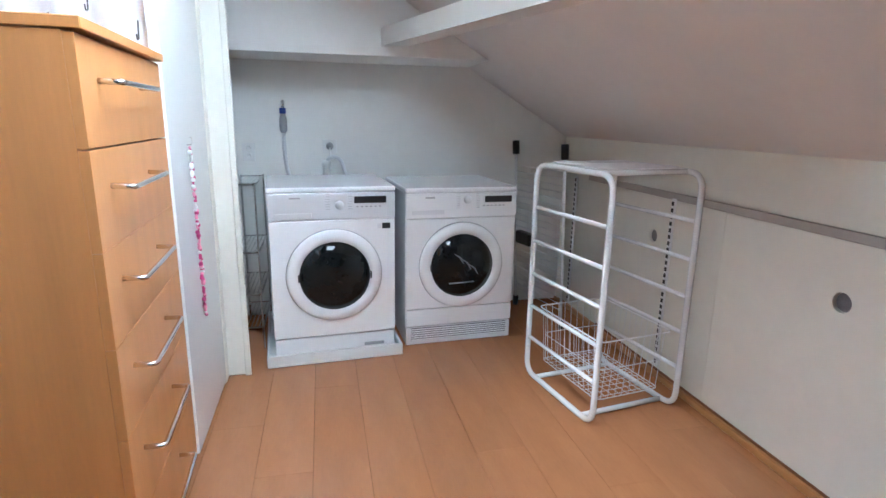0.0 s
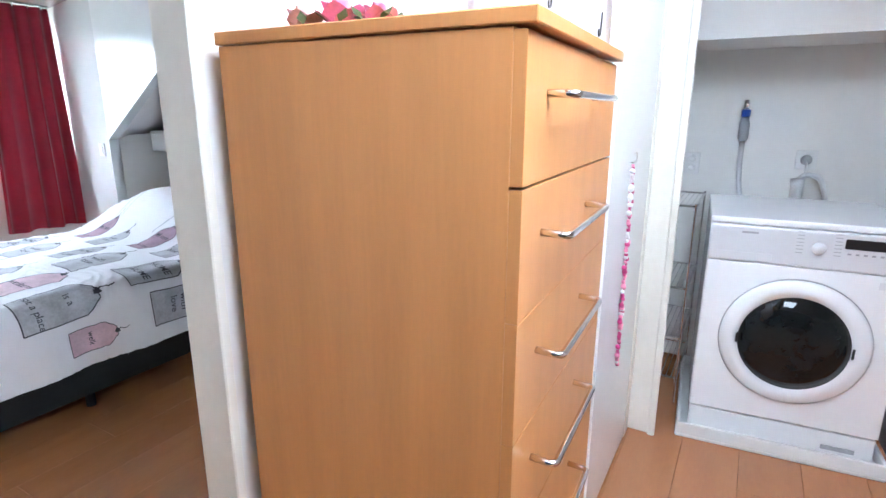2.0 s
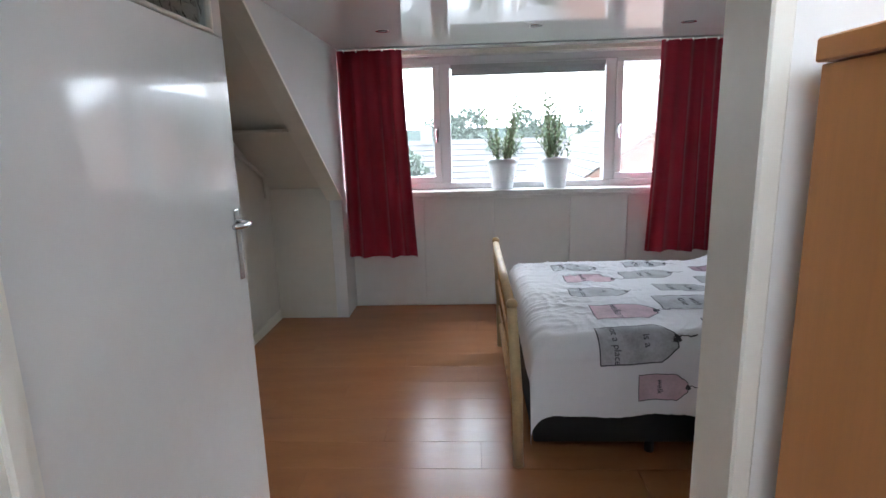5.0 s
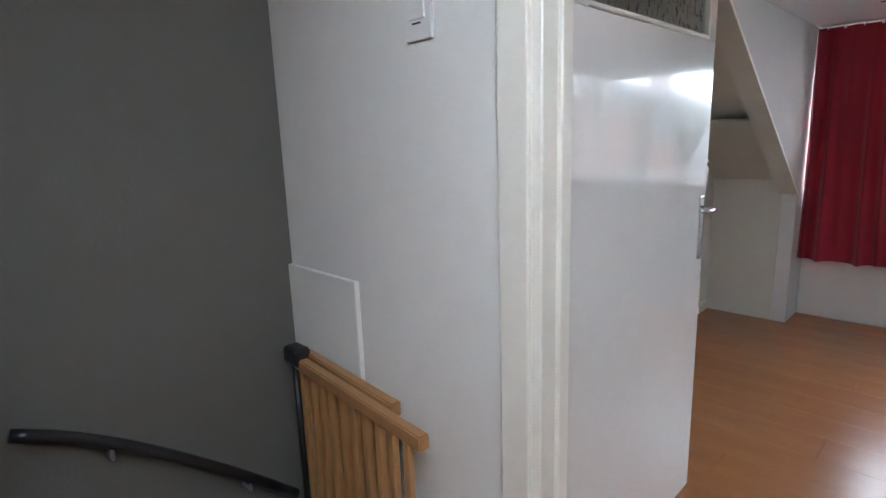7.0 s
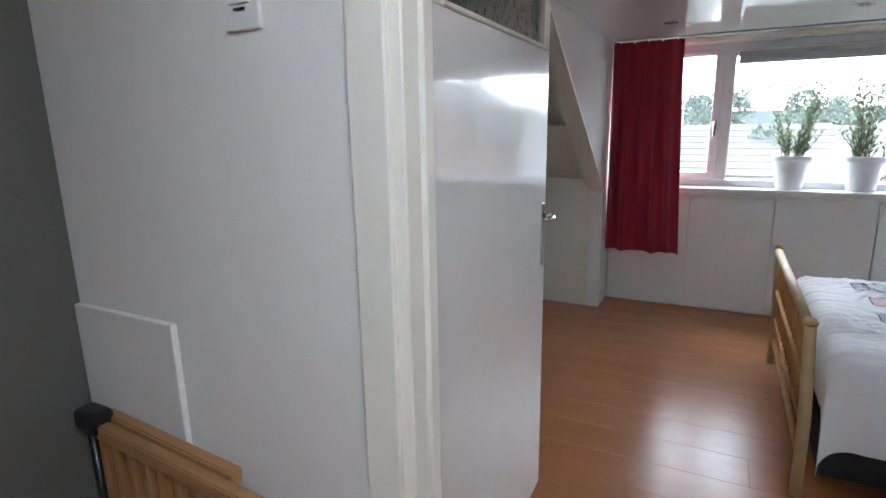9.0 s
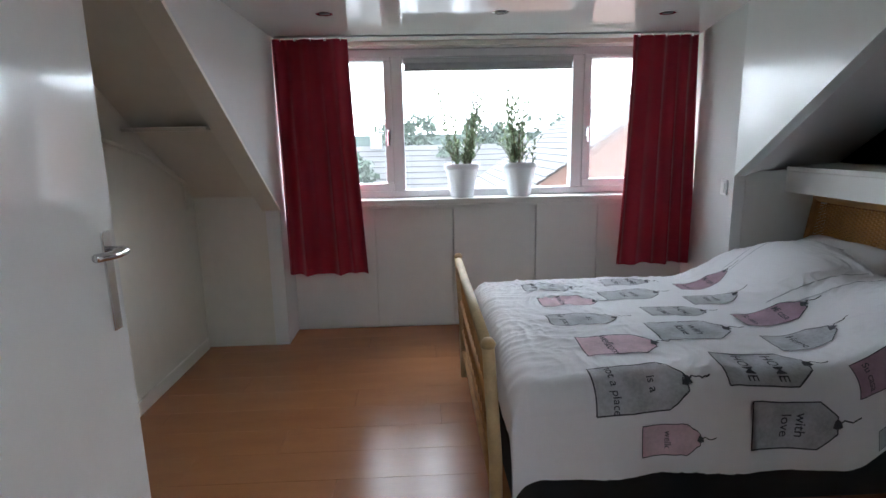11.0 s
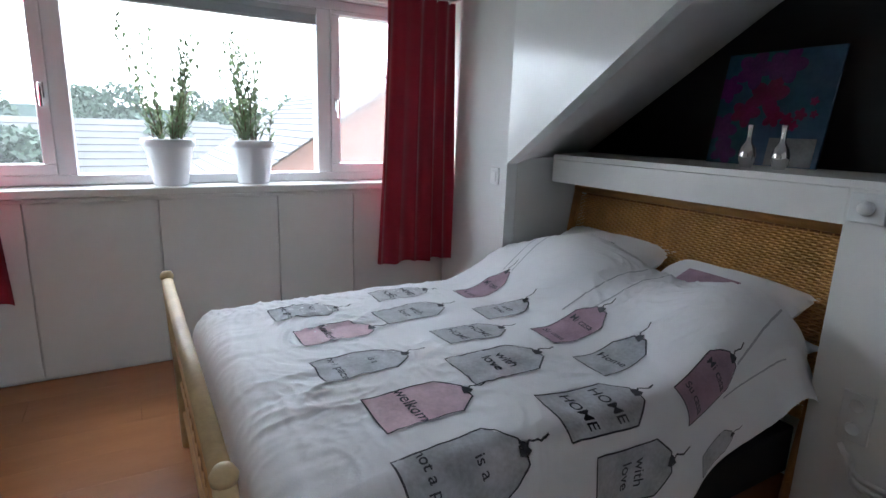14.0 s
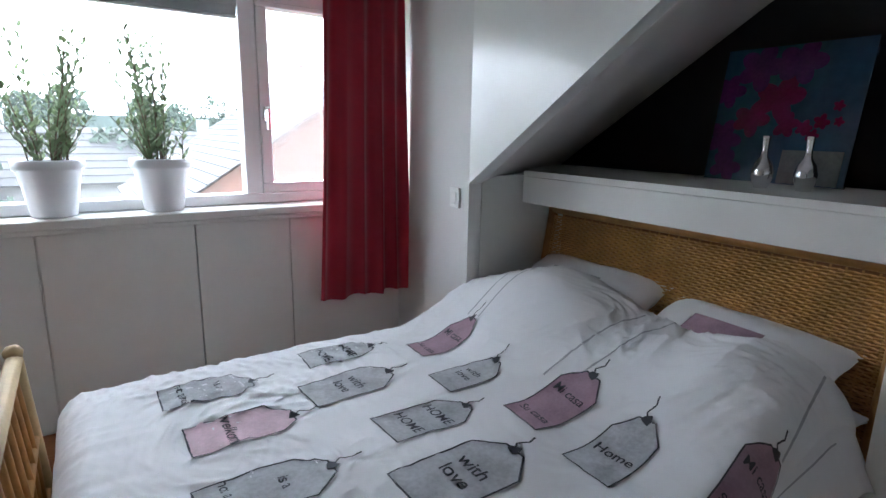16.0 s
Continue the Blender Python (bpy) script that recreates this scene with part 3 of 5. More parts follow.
for i in range(6):
    part("step", box((0.002, 1.358 - 0.17 * (i + 1), -0.19 * (i + 1) - 0.03), (1.02, 1.362 - 0.17 * i + (0.02 if i else -0.004), -0.19 * (i + 1)), 0.004), PINE, stairs, kind="structure")
for i in range(6):
    part("riser", box((0.002, 1.340 - 0.17 * i, -0.19 * (i + 1) + 0.001), (1.02, 1.352 - 0.17 * i, -0.19 * i - 0.031)), STAIR_SHADED, stairs, kind="structure")
rail = thing("handrail", "black curved metal handrail on the stairwell wall", "handrail")
rp = [(0.795, 0.62, 0.652), (0.724, 0.62, 0.622), (0.617, 0.62, 0.558), (0.538, 0.62, 0.503), (0.439, 0.62, 0.426), (0.329, 0.62, 0.336), (0.224, 0.62, 0.244), (0.099, 0.62, 0.128)]
part("rail", tube(rounded(rp, 0.05), 0.017, seg=10), BLACKP, rail, smooth=True)
for x, z in ((0.60, 0.545), (0.25, 0.268)):
    part("bracket", tube([(x, 0.62, z - 0.01), (x, 0.62, z - 0.045), (x, 0.561, z - 0.05)], 0.006), GREYP, rail, smooth=True)
sd = thing("white_panel", "white painted board fixed to the wall above the stair gate", "wall board")
part("board", box((0.001, 0.562, 0.30), (0.018, 0.935, 0.91), 0.003, seg=2), WALL, sd)
lsw = thing("light_switch", "white double light switch beside the doorway", "light switch", (0.0, 1.235, 1.588), group="light switches")
part("plate", box((0.0005, -0.042, -0.075), (0.010, 0.042, 0.075), 0.003, seg=2), PLASTIC2, lsw)
part("rocker", box((0.010, -0.026, -0.032), (0.014, 0.026, 0.05), 0.002), PLASTIC2, lsw)
part("gap", box((0.0135, -0.014, -0.042), (0.0142, 0.014, -0.038)), BLACKP, lsw, "dark indicator slot")

od = thing("stair_door", "white open door, leaf colour darkened for stairwell shade", "door", (0.862, 0.70, 0))
# off-white leaf in the darkened stair paint, shade put into its colour
part("leaf", box((0.0, 0.0, -0.6), (0.036, 0.15, 1.0), 0.003), STAIR_SHADED, od)
part("lock_plate", box((0.002, -0.0035, 0.74), (0.030, -0.0003, 0.83), 0.001), BLACKP, od, "dark lock plate")
part("latch", box((-0.012, -0.0045, 0.755), (0.002, 0.03, 0.815), 0.002), BLACKP, od, "dark latch")

# ---- stair gate ----
gate = thing("stair_gate", "pine wooden stair gate folded back against the wall", "stair gate")


def gate_at(y, off=0.0):
    t = (y - 0.45) / 0.87
    return 0.05 + 0.065 * t + off


for (y0, y1, off, z0, z1) in ((0.66, 1.315, 0.0, 0.59, 0.63), (0.66, 1.16, -0.034, 0.60, 0.64), (0.66, 1.315, 0.0, -0.10, -0.06)):
    q = [(gate_at(y0, off) - 0.016, y0), (gate_at(y0, off) + 0.016, y0), (gate_at(y1, off) + 0.016, y1), (gate_at(y1, off) - 0.016, y1)]
    b = prism(q, "z", z0, z1)
    bmesh.ops.bevel(b, geom=b.edges[:], offset=0.004, segments=2, affect="EDGES")
    part("rail", b, PINE, gate, "pine top rail" if z0 > 0 else "pine bottom rail")
for i in range(10):
    y = 0.69 + 0.062 * i
    part("bar", box((gate_at(y) - 0.010, y - 0.011, -0.06), (gate_at(y) + 0.010, y + 0.011, 0.59), 0.003), PINE, gate)
for i in range(7):
    y = 0.72 + 0.062 * i
    part("bar", box((gate_at(y, -0.034) - 0.009, y - 0.010, -0.06), (gate_at(y, -0.034) + 0.006, y + 0.010, 0.60), 0.003), PINE, gate)
part("bracket", tube([(0.065, 0.635, -0.14), (0.065, 0.635, 0.62)], 0.011), BLACKP, gate, "black hinge post", smooth=True)
cap = box((0.035, 0.61, 0.60), (0.095, 0.70, 0.662), 0.016, seg=3)
part("cap", cap, BLACKP, gate, "black plastic hinge cap")
for z in (0.50, -0.10):
    part("fixing", box((0.001, 0.615, z), (0.055, 0.645, z + 0.04), 0.003), BLACKP, gate, "black wall fixing")

# ---- bedroom door, open ----
door = tagged(new("door_1"), "glossy white bedroom door standing open, with a patterned glass light", "door", kind="structure")
DX0, DX1, DY, DH = -0.110, -1.015, 1.515, 1.815
lf = bmesh.new()
box((DX1, DY - 0.036, 0.008), (DX0, DY, 1.565), 0.002, lf)
box((DX1, DY - 0.036, 1.565), (DX1 + 0.065, DY, DH), 0.002, lf)
box((DX0 - 0.12, DY - 0.036, 1.565), (DX0, DY, DH), 0.002, lf)
box((DX1 + 0.065, DY - 0.036, DH - 0.05), (DX0 - 0.12, DY, DH), 0.002, lf)
part("leaf", lf, DOORP, door, "glossy white door leaf", "structure")
gb = bmesh.new()
for z0, z1, x0, x1 in ((1.565, 1.577, DX1 + 0.065, DX0 - 0.12), (DH - 0.062, DH - 0.05, DX1 + 0.065, DX0 - 0.12)):
    box((x0, DY - 0.01, z0), (x1, DY + 0.006, z1), 0.003, gb)
for x0 in (DX1 + 0.065, DX0 - 0.132):
    box((x0, DY - 0.01, 1.577), (x0 + 0.012, DY + 0.006, DH - 0.062), 0.003, gb)
part("glazing_bead", gb, TRIM, door, "white glazing bead", "structure")
part("pane", box((DX1 + 0.066, DY - 0.022, 1.566), (DX0 - 0.121, DY - 0.017, DH - 0.051)), FROST, door, "patterned glass", "structure")
for s, y in ((1, DY), (-1, DY - 0.036)):
    hp = box((DX1 + 0.028, min(y, y + 0.006 * s), 0.875), (DX1 + 0.058, max(y, y + 0.006 * s), 1.085), 0.002, seg=2)
    part("handle_plate", hp, CHROME, door, "long chrome handle plate", "structure")
    ax = DX1 + 0.043
    hh = tube(rounded([(ax, y + 0.003 * s, 1.045), (ax, y + 0.045 * s, 1.045), (ax + 0.05, y + 0.05 * s, 1.045), (ax + 0.115, y + 0.044 * s, 1.050)], 0.015), 0.0085, seg=10)
    part("door_handle", hh, CHROME, door, "chrome lever handle", "structure", True)

door.matrix_world = pose(DX0, DY, 0, 0, 0, 1.2) @ pose(-DX0, -DY, 0)

# clothes rail hook in the alcove
hk = thing("wall_hook", "cream metal rail end on the alcove wall", "wall rail")
part("rail", tube(rounded([(-2.2, 0.80, 1.30), (-2.62, 0.80, 1.215), (-3.03, 0.80, 1.05), (-3.03, 0.80, 0.90)], 0.03), 0.012), CREAM, hk, smooth=True)
bsw = thing("light_switch", "white light switch on the glossy side wall", "light switch", (-2.67, 3.769, 0.985), rz=-9.7, group="light switches")
part("plate", box((-0.04, -0.010, -0.04), (0.04, -0.0005, 0.04), 0.003, seg=2), PLASTIC2, bsw)
part("rocker", box((-0.024, -0.015, -0.026), (0.024, -0.010, 0.026), 0.002), PLASTIC2, bsw)
dim = thing("dimmer_switch", "white round dimmer switch beside the bed head", "light switch", (-1.245, LEDGE_Y, 1.02))
part("plate", box((-0.045, -0.012, -0.042), (0.045, -0.0005, 0.042), 0.003, seg=2), PLASTIC2, dim)
part("knob", lathe([(0.0, -0.03), (0.018, -0.03), (0.020, -0.012)], 24, axis="y"), PLASTIC2, dim, smooth=True)
soc = thing("wall_socket", "white double wall socket low beside the bed", "socket", (-1.17, LEDGE_Y, 0.42))
part("plate", box((-0.04, -0.012, -0.075), (0.04, -0.0005, 0.075), 0.003, seg=2), PLASTIC2, soc)
for z in (-0.036, 0.036):
    part("outlet", lathe([(0.0, -0.0125), (0.017, -0.0127), (0.0175, -0.0145), (0.020, -0.0145), (0.021, -0.012)], 20, at=(0, 0, z), axis="y"), PLASTIC2, soc, smooth=True)
cb = thing("cable_duct", "white cable pipes on the wall beside the bed", "cable")
for i in range(3):
    part("pipe", tube(rounded([(-1.19 + 0.02 * i, LEDGE_Y - 0.02, 0.33 - 0.02 * i), (-1.14, LEDGE_Y - 0.02, 0.25 - 0.022 * i), (-0.4, LEDGE_Y - 0.02, 0.20 - 0.022 * i)], 0.03), 0.008), PLASTIC2, cb, smooth=True)

# ---- chest of drawers ----
chest = thing("chest_of_drawers", "tall beech veneer chest with six drawers and chrome handles", "chest of drawers", (0.02, 2.511, 0), 2.5)
CW, CD, CH = 0.64, 0.565, 1.355
body = bmesh.new()
box((0.02, 0.0, 0.0), (CD, 0.018, CH - 0.024), 0.001, body)
box((0.02, CW - 0.018, 0.0), (CD, CW, CH - 0.024), 0.001, body)
box((0.02, 0.018, 0.06), (0.026, CW - 0.018, CH - 0.024), bm=body)
box((0.026, 0.018, 0.0), (CD - 0.03, CW - 0.018, 0.06), bm=body)
part("carcass", body, BEECH, chest, "beech veneer carcass")
part("top", box((0.015, -0.004, CH - 0.022), (CD + 0.034, CW + 0.004, CH), 0.002), BEECH, chest, "beech veneer top")
tops = [CH - 0.028, 1.116, 0.915, 0.710, 0.500, 0.275]
bots = tops[1:] + [0.055]
for t, b in zip(tops, bots):
    low = b + (0.004 if b > 1.1 else 0.0012)
    d = part("drawer", box((CD + 0.0004, 0.0005, low), (CD + 0.020, CW - 0.0005, t - 0.0002), 0.0006), BEECH, chest, "beech veneer drawer front")
    z = t - 0.078
    y0, y1 = 0.10, 0.405
    xh = CD + 0.020
    hp = rounded([(xh, y0, z), (xh + 0.045, y0, z - 0.002), (xh + 0.045, y1, z - 0.002), (xh, y1, z)], 0.012, 4)
    part("handle", tube(hp, 0.0062, seg=10), CHROME, d, "chrome bar handle", smooth=True)

# flowers, perfume bits and hooks on the chest
gar = thing("rose_garland", "pink and pale artificial roses lying on the chest", "artificial flowers", (0.02, 2.511, CH), 2.5)


def rose(cx, cy, cz, r, mat):
    rng = random.Random(int(cx * 1000 + cy * 77))
    lab = "pink artificial rose" if mat is PINK else "pale artificial rose"
    heart = part("rose", lathe([(0.0, -0.3 * r), (0.3 * r, -0.1 * r), (0.28 * r, 0.25 * r), (0.0, 0.42 * r)], 12, at=(cx, cy, cz)), mat, gar, lab, smooth=True)
    for i in range(14):
        a, k = i * 2.4, i / 14
        bm = bmesh.new()
        w, d = Vector((-math.sin(a), math.cos(a), 0)), Vector((math.cos(a), math.sin(a), 0))
        base = Vector((cx, cy, cz - r * 0.38)) + d * r * (0.12 + 0.25 * k)
        g = []
        for u in range(6):
            row = []
            for v in range(5):
                p, q = u / 5 * 2 - 1, v / 4
                wide = r * (0.30 + 0.30 * k) * math.sin(math.pi * (0.18 + 0.66 * q))
                out = r * (0.10 + 0.55 * k) * q ** 1.5 - 0.22 * r * p * p * (1 - 0.5 * k) + rng.uniform(-0.0006, 0.0006)
                row.append(bm.verts.new(base + w * p * wide + d * out + Vector((0, 0, r * (0.85 - 0.35 * k) * q - 0.10 * r * p * p * q))))
            g.append(row)
        for u in range(5):
            for v in range(4):
                bm.faces.new((g[u][v], g[u + 1][v], g[u + 1][v + 1], g[u][v + 1]))
        part("petal", bm, mat, heart, smooth=True)
    return heart


for cx, cy, r, mt in ((0.17, 0.05, 0.034, PALEPINK), (0.245, 0.055, 0.040, PINK), (0.315, 0.06, 0.030, PINK), (0.21, 0.11, 0.026, PALEPINK), (0.285, 0.12, 0.03, PINK)):
    rose(cx, cy, r * 0.55, r * 1.3, mt)
gl = bmesh.new()
for i in range(14):
    a = i * 1.7
    p = Vector((0.14 + 0.017 * i, 0.045 + 0.02 * math.sin(a), 0.004))
    q = p + Vector((0.03 * math.cos(a), 0.02 * math.sin(a), 0.018))
    w = Vector((-math.sin(a), math.cos(a), 0)) * 0.009
    m1 = (p + q) / 2
    gl.faces.new([gl.verts.new(v) for v in (p, m1 + w, q, m1 - w)])
part("leaves", gl, LEAF, gar, "small green leaves", "stuff")

bag = thing("hanging_cloth", "white cloth organiser with small dark hooks hanging behind the chest", "cloth bag", (0.54, 3.19, 0))
cb2 = bmesh.new()
N = 14
gridv = [[cb2.verts.new((-0.34 + 0.36 * i / N, -0.03 - 0.012 * math.sin(i * 1.3 + j * 0.2), 1.30 + 0.55 * j / 10)) for j in range(11)] for i in range(N + 1)]
for i in range(N):
    for j in range(10):
        cb2.faces.new((gridv[i][j], gridv[i + 1][j], gridv[i + 1][j + 1], gridv[i][j + 1]))
bmesh.ops.solidify(cb2, geom=cb2.faces[:], thickness=0.004)
part("cloth", cb2, COTTON, bag, smooth=True)
for x, z in ((-0.22, 1.40), (-0.12, 1.46), (0.0, 1.39)):
    part("hook", tube(rounded([(x, -0.034, z + 0.05), (x, -0.040, z), (x, -0.055, z - 0.004), (x, -0.058, z + 0.012)], 0.006), 0.0022, seg=6), BLACKP, bag, "small dark wire hook", smooth=True)

heart = thing("felt_ornament", "dark blue felt diamond hanging on a thread beside the cupboard", "ornament", (0.27, 3.199, 1.53))
part("felt", prism([(0.0, -0.045), (0.038, 0.0), (0.0, 0.03), (-0.038, 0.0)], "y", -0.012, -0.003), BLUEP, heart, "dark blue felt diamond")
part("thread", tube([(0, -0.004, 0.03), (0, -0.003, 0.30)], 0.0012, seg=5), PLASTIC2, heart, "white thread")
part("tail", tube([(0, -0.006, -0.045), (-0.07, -0.004, -0.12)], 0.0015, seg=5), GREYP, heart, "grey tail thread")
strip = thing("paper_garland", "string of pink, mauve and green paper flowers beside the cupboard", "garland", (0.50, 3.199, 0))
part("cord", tube([(0, -0.004, 1.42), (0.004, -0.004, 1.15), (0.0, -0.004, 0.80)], 0.0012, seg=5), PLASTIC2, strip, "white cord")
for i in range(15):
    z = 1.40 - 0.041 * i
    part("flower", lathe([(0.0, -0.016), (0.006, -0.015), (0.014 + 0.003 * (i % 3), -0.010), (0.006, -0.005)], 7, at=(0.004 * (i % 2), 0, z), axis="y"), (PINK, PALEPINK, MAGENTA, LEAF)[i % 4], strip, ("pink flower", "pale flower", "mauve flower", "green leaf")[i % 4])

# bead string on the cupboard door
beads = thing("bead_string", "string of pink, red and white beads hanging on the cupboard door", "bead chain", (0.578, 3.435, 0))
part("cord", tube([(0.004, 0, 1.08), (0.006, 0.006, 0.9), (0.006, 0.01, 0.7), (0.006, 0.03, 0.45)], 0.0012, seg=5), PLASTIC2, beads)
part("hook", tube(rounded([(0, -0.02, 1.085), (0.012, -0.02, 1.085), (0.012, 0.015, 1.085), (0.012, 0.015, 1.11), (0.012, -0.015, 1.11)], 0.006), 0.0016, seg=6), CHROME, beads)
rb_ = random.Random(4)
for i in range(84):
    z = 1.075 - 0.0075 * i
    y = 0.028 * (1 - z) + rb_.uniform(-0.010, 0.010)
    r = rb_.choice((0.005, 0.0065, 0.0085))
    part("bead", lathe([(0, -r), (r * 0.8, -r * 0.6), (r, 0), (r * 0.8, r * 0.6), (0, r)], 8, at=(0.008, y, z)), rb_.choice((MAGENTA, MAGENTA, PLASTIC2, PINK)), beads, smooth=True)


# ---- washing machine and dryer ----
def machine(name, label, at, rz, washer):
    w, d, h = 0.60, 0.58, 0.845
    m = thing(name, label, "washing machine" if washer else "tumble dryer", at, rz)
    b = box((0, 0.012, 0.10), (w, d, h - 0.025), 0.006, seg=2)
    part("cabinet", b, PLASTIC, m, "white enamel cabinet")
    part("top", box((-0.002, -0.004, h - 0.024), (w + 0.002, d, h), 0.008, seg=3), PLASTIC, m, "white top panel")
    zp = h - 0.155
    part("control_panel", box((0.0, -0.008, zp), (w, 0.011, h - 0.026), 0.006, seg=2), SILVER if washer else PLASTIC, m, "silver control panel" if washer else "white control panel")
    part("front", box((0.002, -0.004, 0.105 if washer else 0.205), (w - 0.002, 0.011, zp - 0.003), 0.004, seg=2), PLASTIC, m, "white front panel")
    part("detergent_drawer", box((0.03, -0.010, zp + (0.005 if washer else 0.02)), (0.20, -0.0082, zp + (0.035 if washer else 0.042)), 0.001), SILVER, m, "recessed drawer grip")
    part("display", box((0.40 if washer else 0.42, -0.0105, h - 0.078), (0.555 if washer else 0.57, -0.0085, h - 0.045), 0.002), BLACKP, m, "black display")
    part("knob", lathe([(0.0, -0.024), (0.017, -0.024), (0.021, -0.010), (0.021, -0.008)], 28, at=(0.33 if washer else 0.325, 0, h - 0.062 if not washer else h - 0.085), axis="y"), SILVER, m, "round selector knob", smooth=True)
    pb = bmesh.new()
    for i in range(6):
        box((0.41 + 0.022 * i, -0.0095, h - 0.098), (0.42 + 0.022 * i, -0.0082, h - 0.092), bm=pb)
    for i in range(7):
        box((0.265, -0.0095, h - 0.105 + 0.012 * i), (0.285, -0.0082, h - 0.103 + 0.012 * i), bm=pb)
        box((0.372, -0.0095, h - 0.105 + 0.012 * i), (0.392, -0.0082, h - 0.103 + 0.012 * i), bm=pb)
    box((0.10, -0.0095, h - 0.052), (0.15, -0.0082, h - 0.045), bm=pb)
    part("printing", pb, GREYP, m, "small grey printing", "stuff")
    cx, cz, R = w / 2, (0.415 if washer else 0.435), 0.229
    ring = [(R, -0.004), (R, -0.014), (R - 0.010, -0.022), (R - 0.030, -0.028), (R - 0.055, -0.026), (R - 0.060, -0.018)]
    dd = part("door", lathe(ring, 56, at=(cx, 0, cz), axis="y"), PLASTIC, m, "round white porthole door", smooth=True)
    part("glass", lathe([(0.0, -0.046), (0.06, -0.045), (0.115, -0.038), (R - 0.060, -0.024), (R - 0.058, -0.016)], 48, at=(cx, 0, cz), axis="y"), DARKGLASS, dd, "dark domed glass", smooth=True)
    part("seam", lathe([(R + 0.0035, -0.0050), (R + 0.0035, -0.0042), (R - 0.001, -0.0042)], 56, at=(cx, 0, cz), axis="y"), GREYP, dd, "thin grey seam", smooth=True)
    if not washer:
        # crescent highlights of the drum fins, modelled as tubes on the opaque glass
        for k in range(3):
            fin = tube([(cx - 0.05 + 0.04 * k, -0.0455, cz + 0.07 - 0.03 * k), (cx - 0.02 + 0.04 * k, -0.0475, cz + 0.05 - 0.03 * k), (cx + 0.0 + 0.04 * k, -0.0465, cz + 0.015 - 0.03 * k)], [0.002, 0.004, 0.002], seg=6)
            part("fin", fin, DARKMETAL, dd, "drum fin highlight shaped as a tube on the glass", smooth=True)
        part("ledge", tube([(cx - 0.075, -0.040, cz - 0.09), (cx + 0.06, -0.041, cz - 0.085)], 0.004, seg=6), DARKMETAL, dd, "steel filter edge", smooth=True)
    for a in (0.0, math.pi * 0.98):
        if washer or a:
            hx = cx + (R - 0.056) * math.cos(a)
            part("catch", box((hx - 0.004, -0.036, cz - 0.02), (hx + 0.004, -0.030, cz + 0.02), 0.003), BLACKP, dd, "dark door catch")
    if washer:
        part("sticker", box((0.535, -0.0055, zp - 0.052), (0.575, -0.0042, zp - 0.024)), BLACKP, m, "small dark energy sticker")
        part("sticker", box((0.512, -0.0055, zp - 0.050), (0.532, -0.0042, zp - 0.026)), SILVER, m, "small grey sticker")
        part("plinth", box((0.004, 0.004, 0.01), (w - 0.004, d - 0.01, 0.099), 0.004), PLASTIC, m, "white plinth")
        part("filter_flap", box((0.44, -0.001, 0.03), (0.54, 0.003, 0.045)), GREYP, m, "small grey flap")
    else:
        part("water_drawer", box((0.003, -0.005, 0.107), (w - 0.003, 0.011, 0.200), 0.004, seg=2), PLASTIC, m, "white lower panel")
        part("plinth", box((0.004, 0.004, 0.0), (w - 0.004, d - 0.01, 0.099), 0.004), PLASTIC, m, "white plinth")
        # black sheet darkens the slat gaps in place of shade
        part("grille_back", box((0.03, 0.0005, 0.025), (w - 0.03, 0.0035, 0.095)), BLACKP, m, "black sheet for the shade between the vent slats")
        for i in range(6):
            part("slat", box((0.03, -0.006, 0.027 + 0.0118 * i), (w - 0.03, 0.002, 0.0335 + 0.0118 * i), 0.001), PLASTIC, m, "white vent slat")
    return m


machine("washing_machine", "white front loading washing machine in a shallow white tray", (0.775, 3.955, 0.02), 4.5, True)
tray = thing("drip_tray", "shallow white drip tray under the washing machine", "drip tray", (0.742, 3.90, 0), 4.5)
tb = bmesh.new()
box((0, 0, 0), (0.665, 0.66, 0.016), 0.004, tb)
box((0, 0, 0.012), (0.665, 0.012, 0.062), 0.005, tb, 2)
box((0, 0.648, 0.012), (0.665, 0.66, 0.062), 0.005, tb, 2)
box((0, 0.011, 0.012), (0.012, 0.649, 0.062), 0.005, tb, 2)
box((0.653, 0.011, 0.012), (0.665, 0.649, 0.062), 0.005, tb, 2)
part("tray", tb, PLASTIC2, tray)
machine("tumble_dryer", "white tumble dryer with a dark round door", (1.435, 4.055, 0.0), 3.5, False)

# water tap, hose and drain on the back wall
tp = thing("water_tap", "grey water tap with a blue collar and a grey hose", "water tap", (0.825, BACK_Y, -0.035))
part("tap", tube([(0, -0.002, 1.30), (0, -0.05, 1.30), (0, -0.055, 1.27)], 0.010), CHROME, tp, "steel tap", smooth=True)
part("collar", lathe([(0.016, 1.235), (0.018, 1.24), (0.018, 1.262), (0.015, 1.267)], 16, at=(0, -0.055, 0)), BLUEP, tp, "blue collar", smooth=True)
part("valve", lathe([(0.012, 1.13), (0.021, 1.145), (0.021, 1.20), (0.014, 1.235)], 16, at=(0, -0.055, 0)), GREYP, tp, "grey stop valve", smooth=True)
part("hose", tube(rounded([(0, -0.055, 1.135), (0.0, -0.057, 1.02), (0.012, -0.06, 0.90), (0.06, -0.07, 0.80)], 0.05), 0.011, seg=10), SILVER, tp, "grey hose", smooth=True)
dv = thing("drain_pipe", "white drain pipe with a bent grey hose behind the washing machine", "drain pipe", (1.085, BACK_Y, -0.025))
part("pipe", lathe([(0.022, 0.75), (0.022, 0.93), (0.026, 0.94), (0.026, 0.965)], 18, at=(-0.03, -0.05, 0)), PLASTIC2, dv, smooth=True)
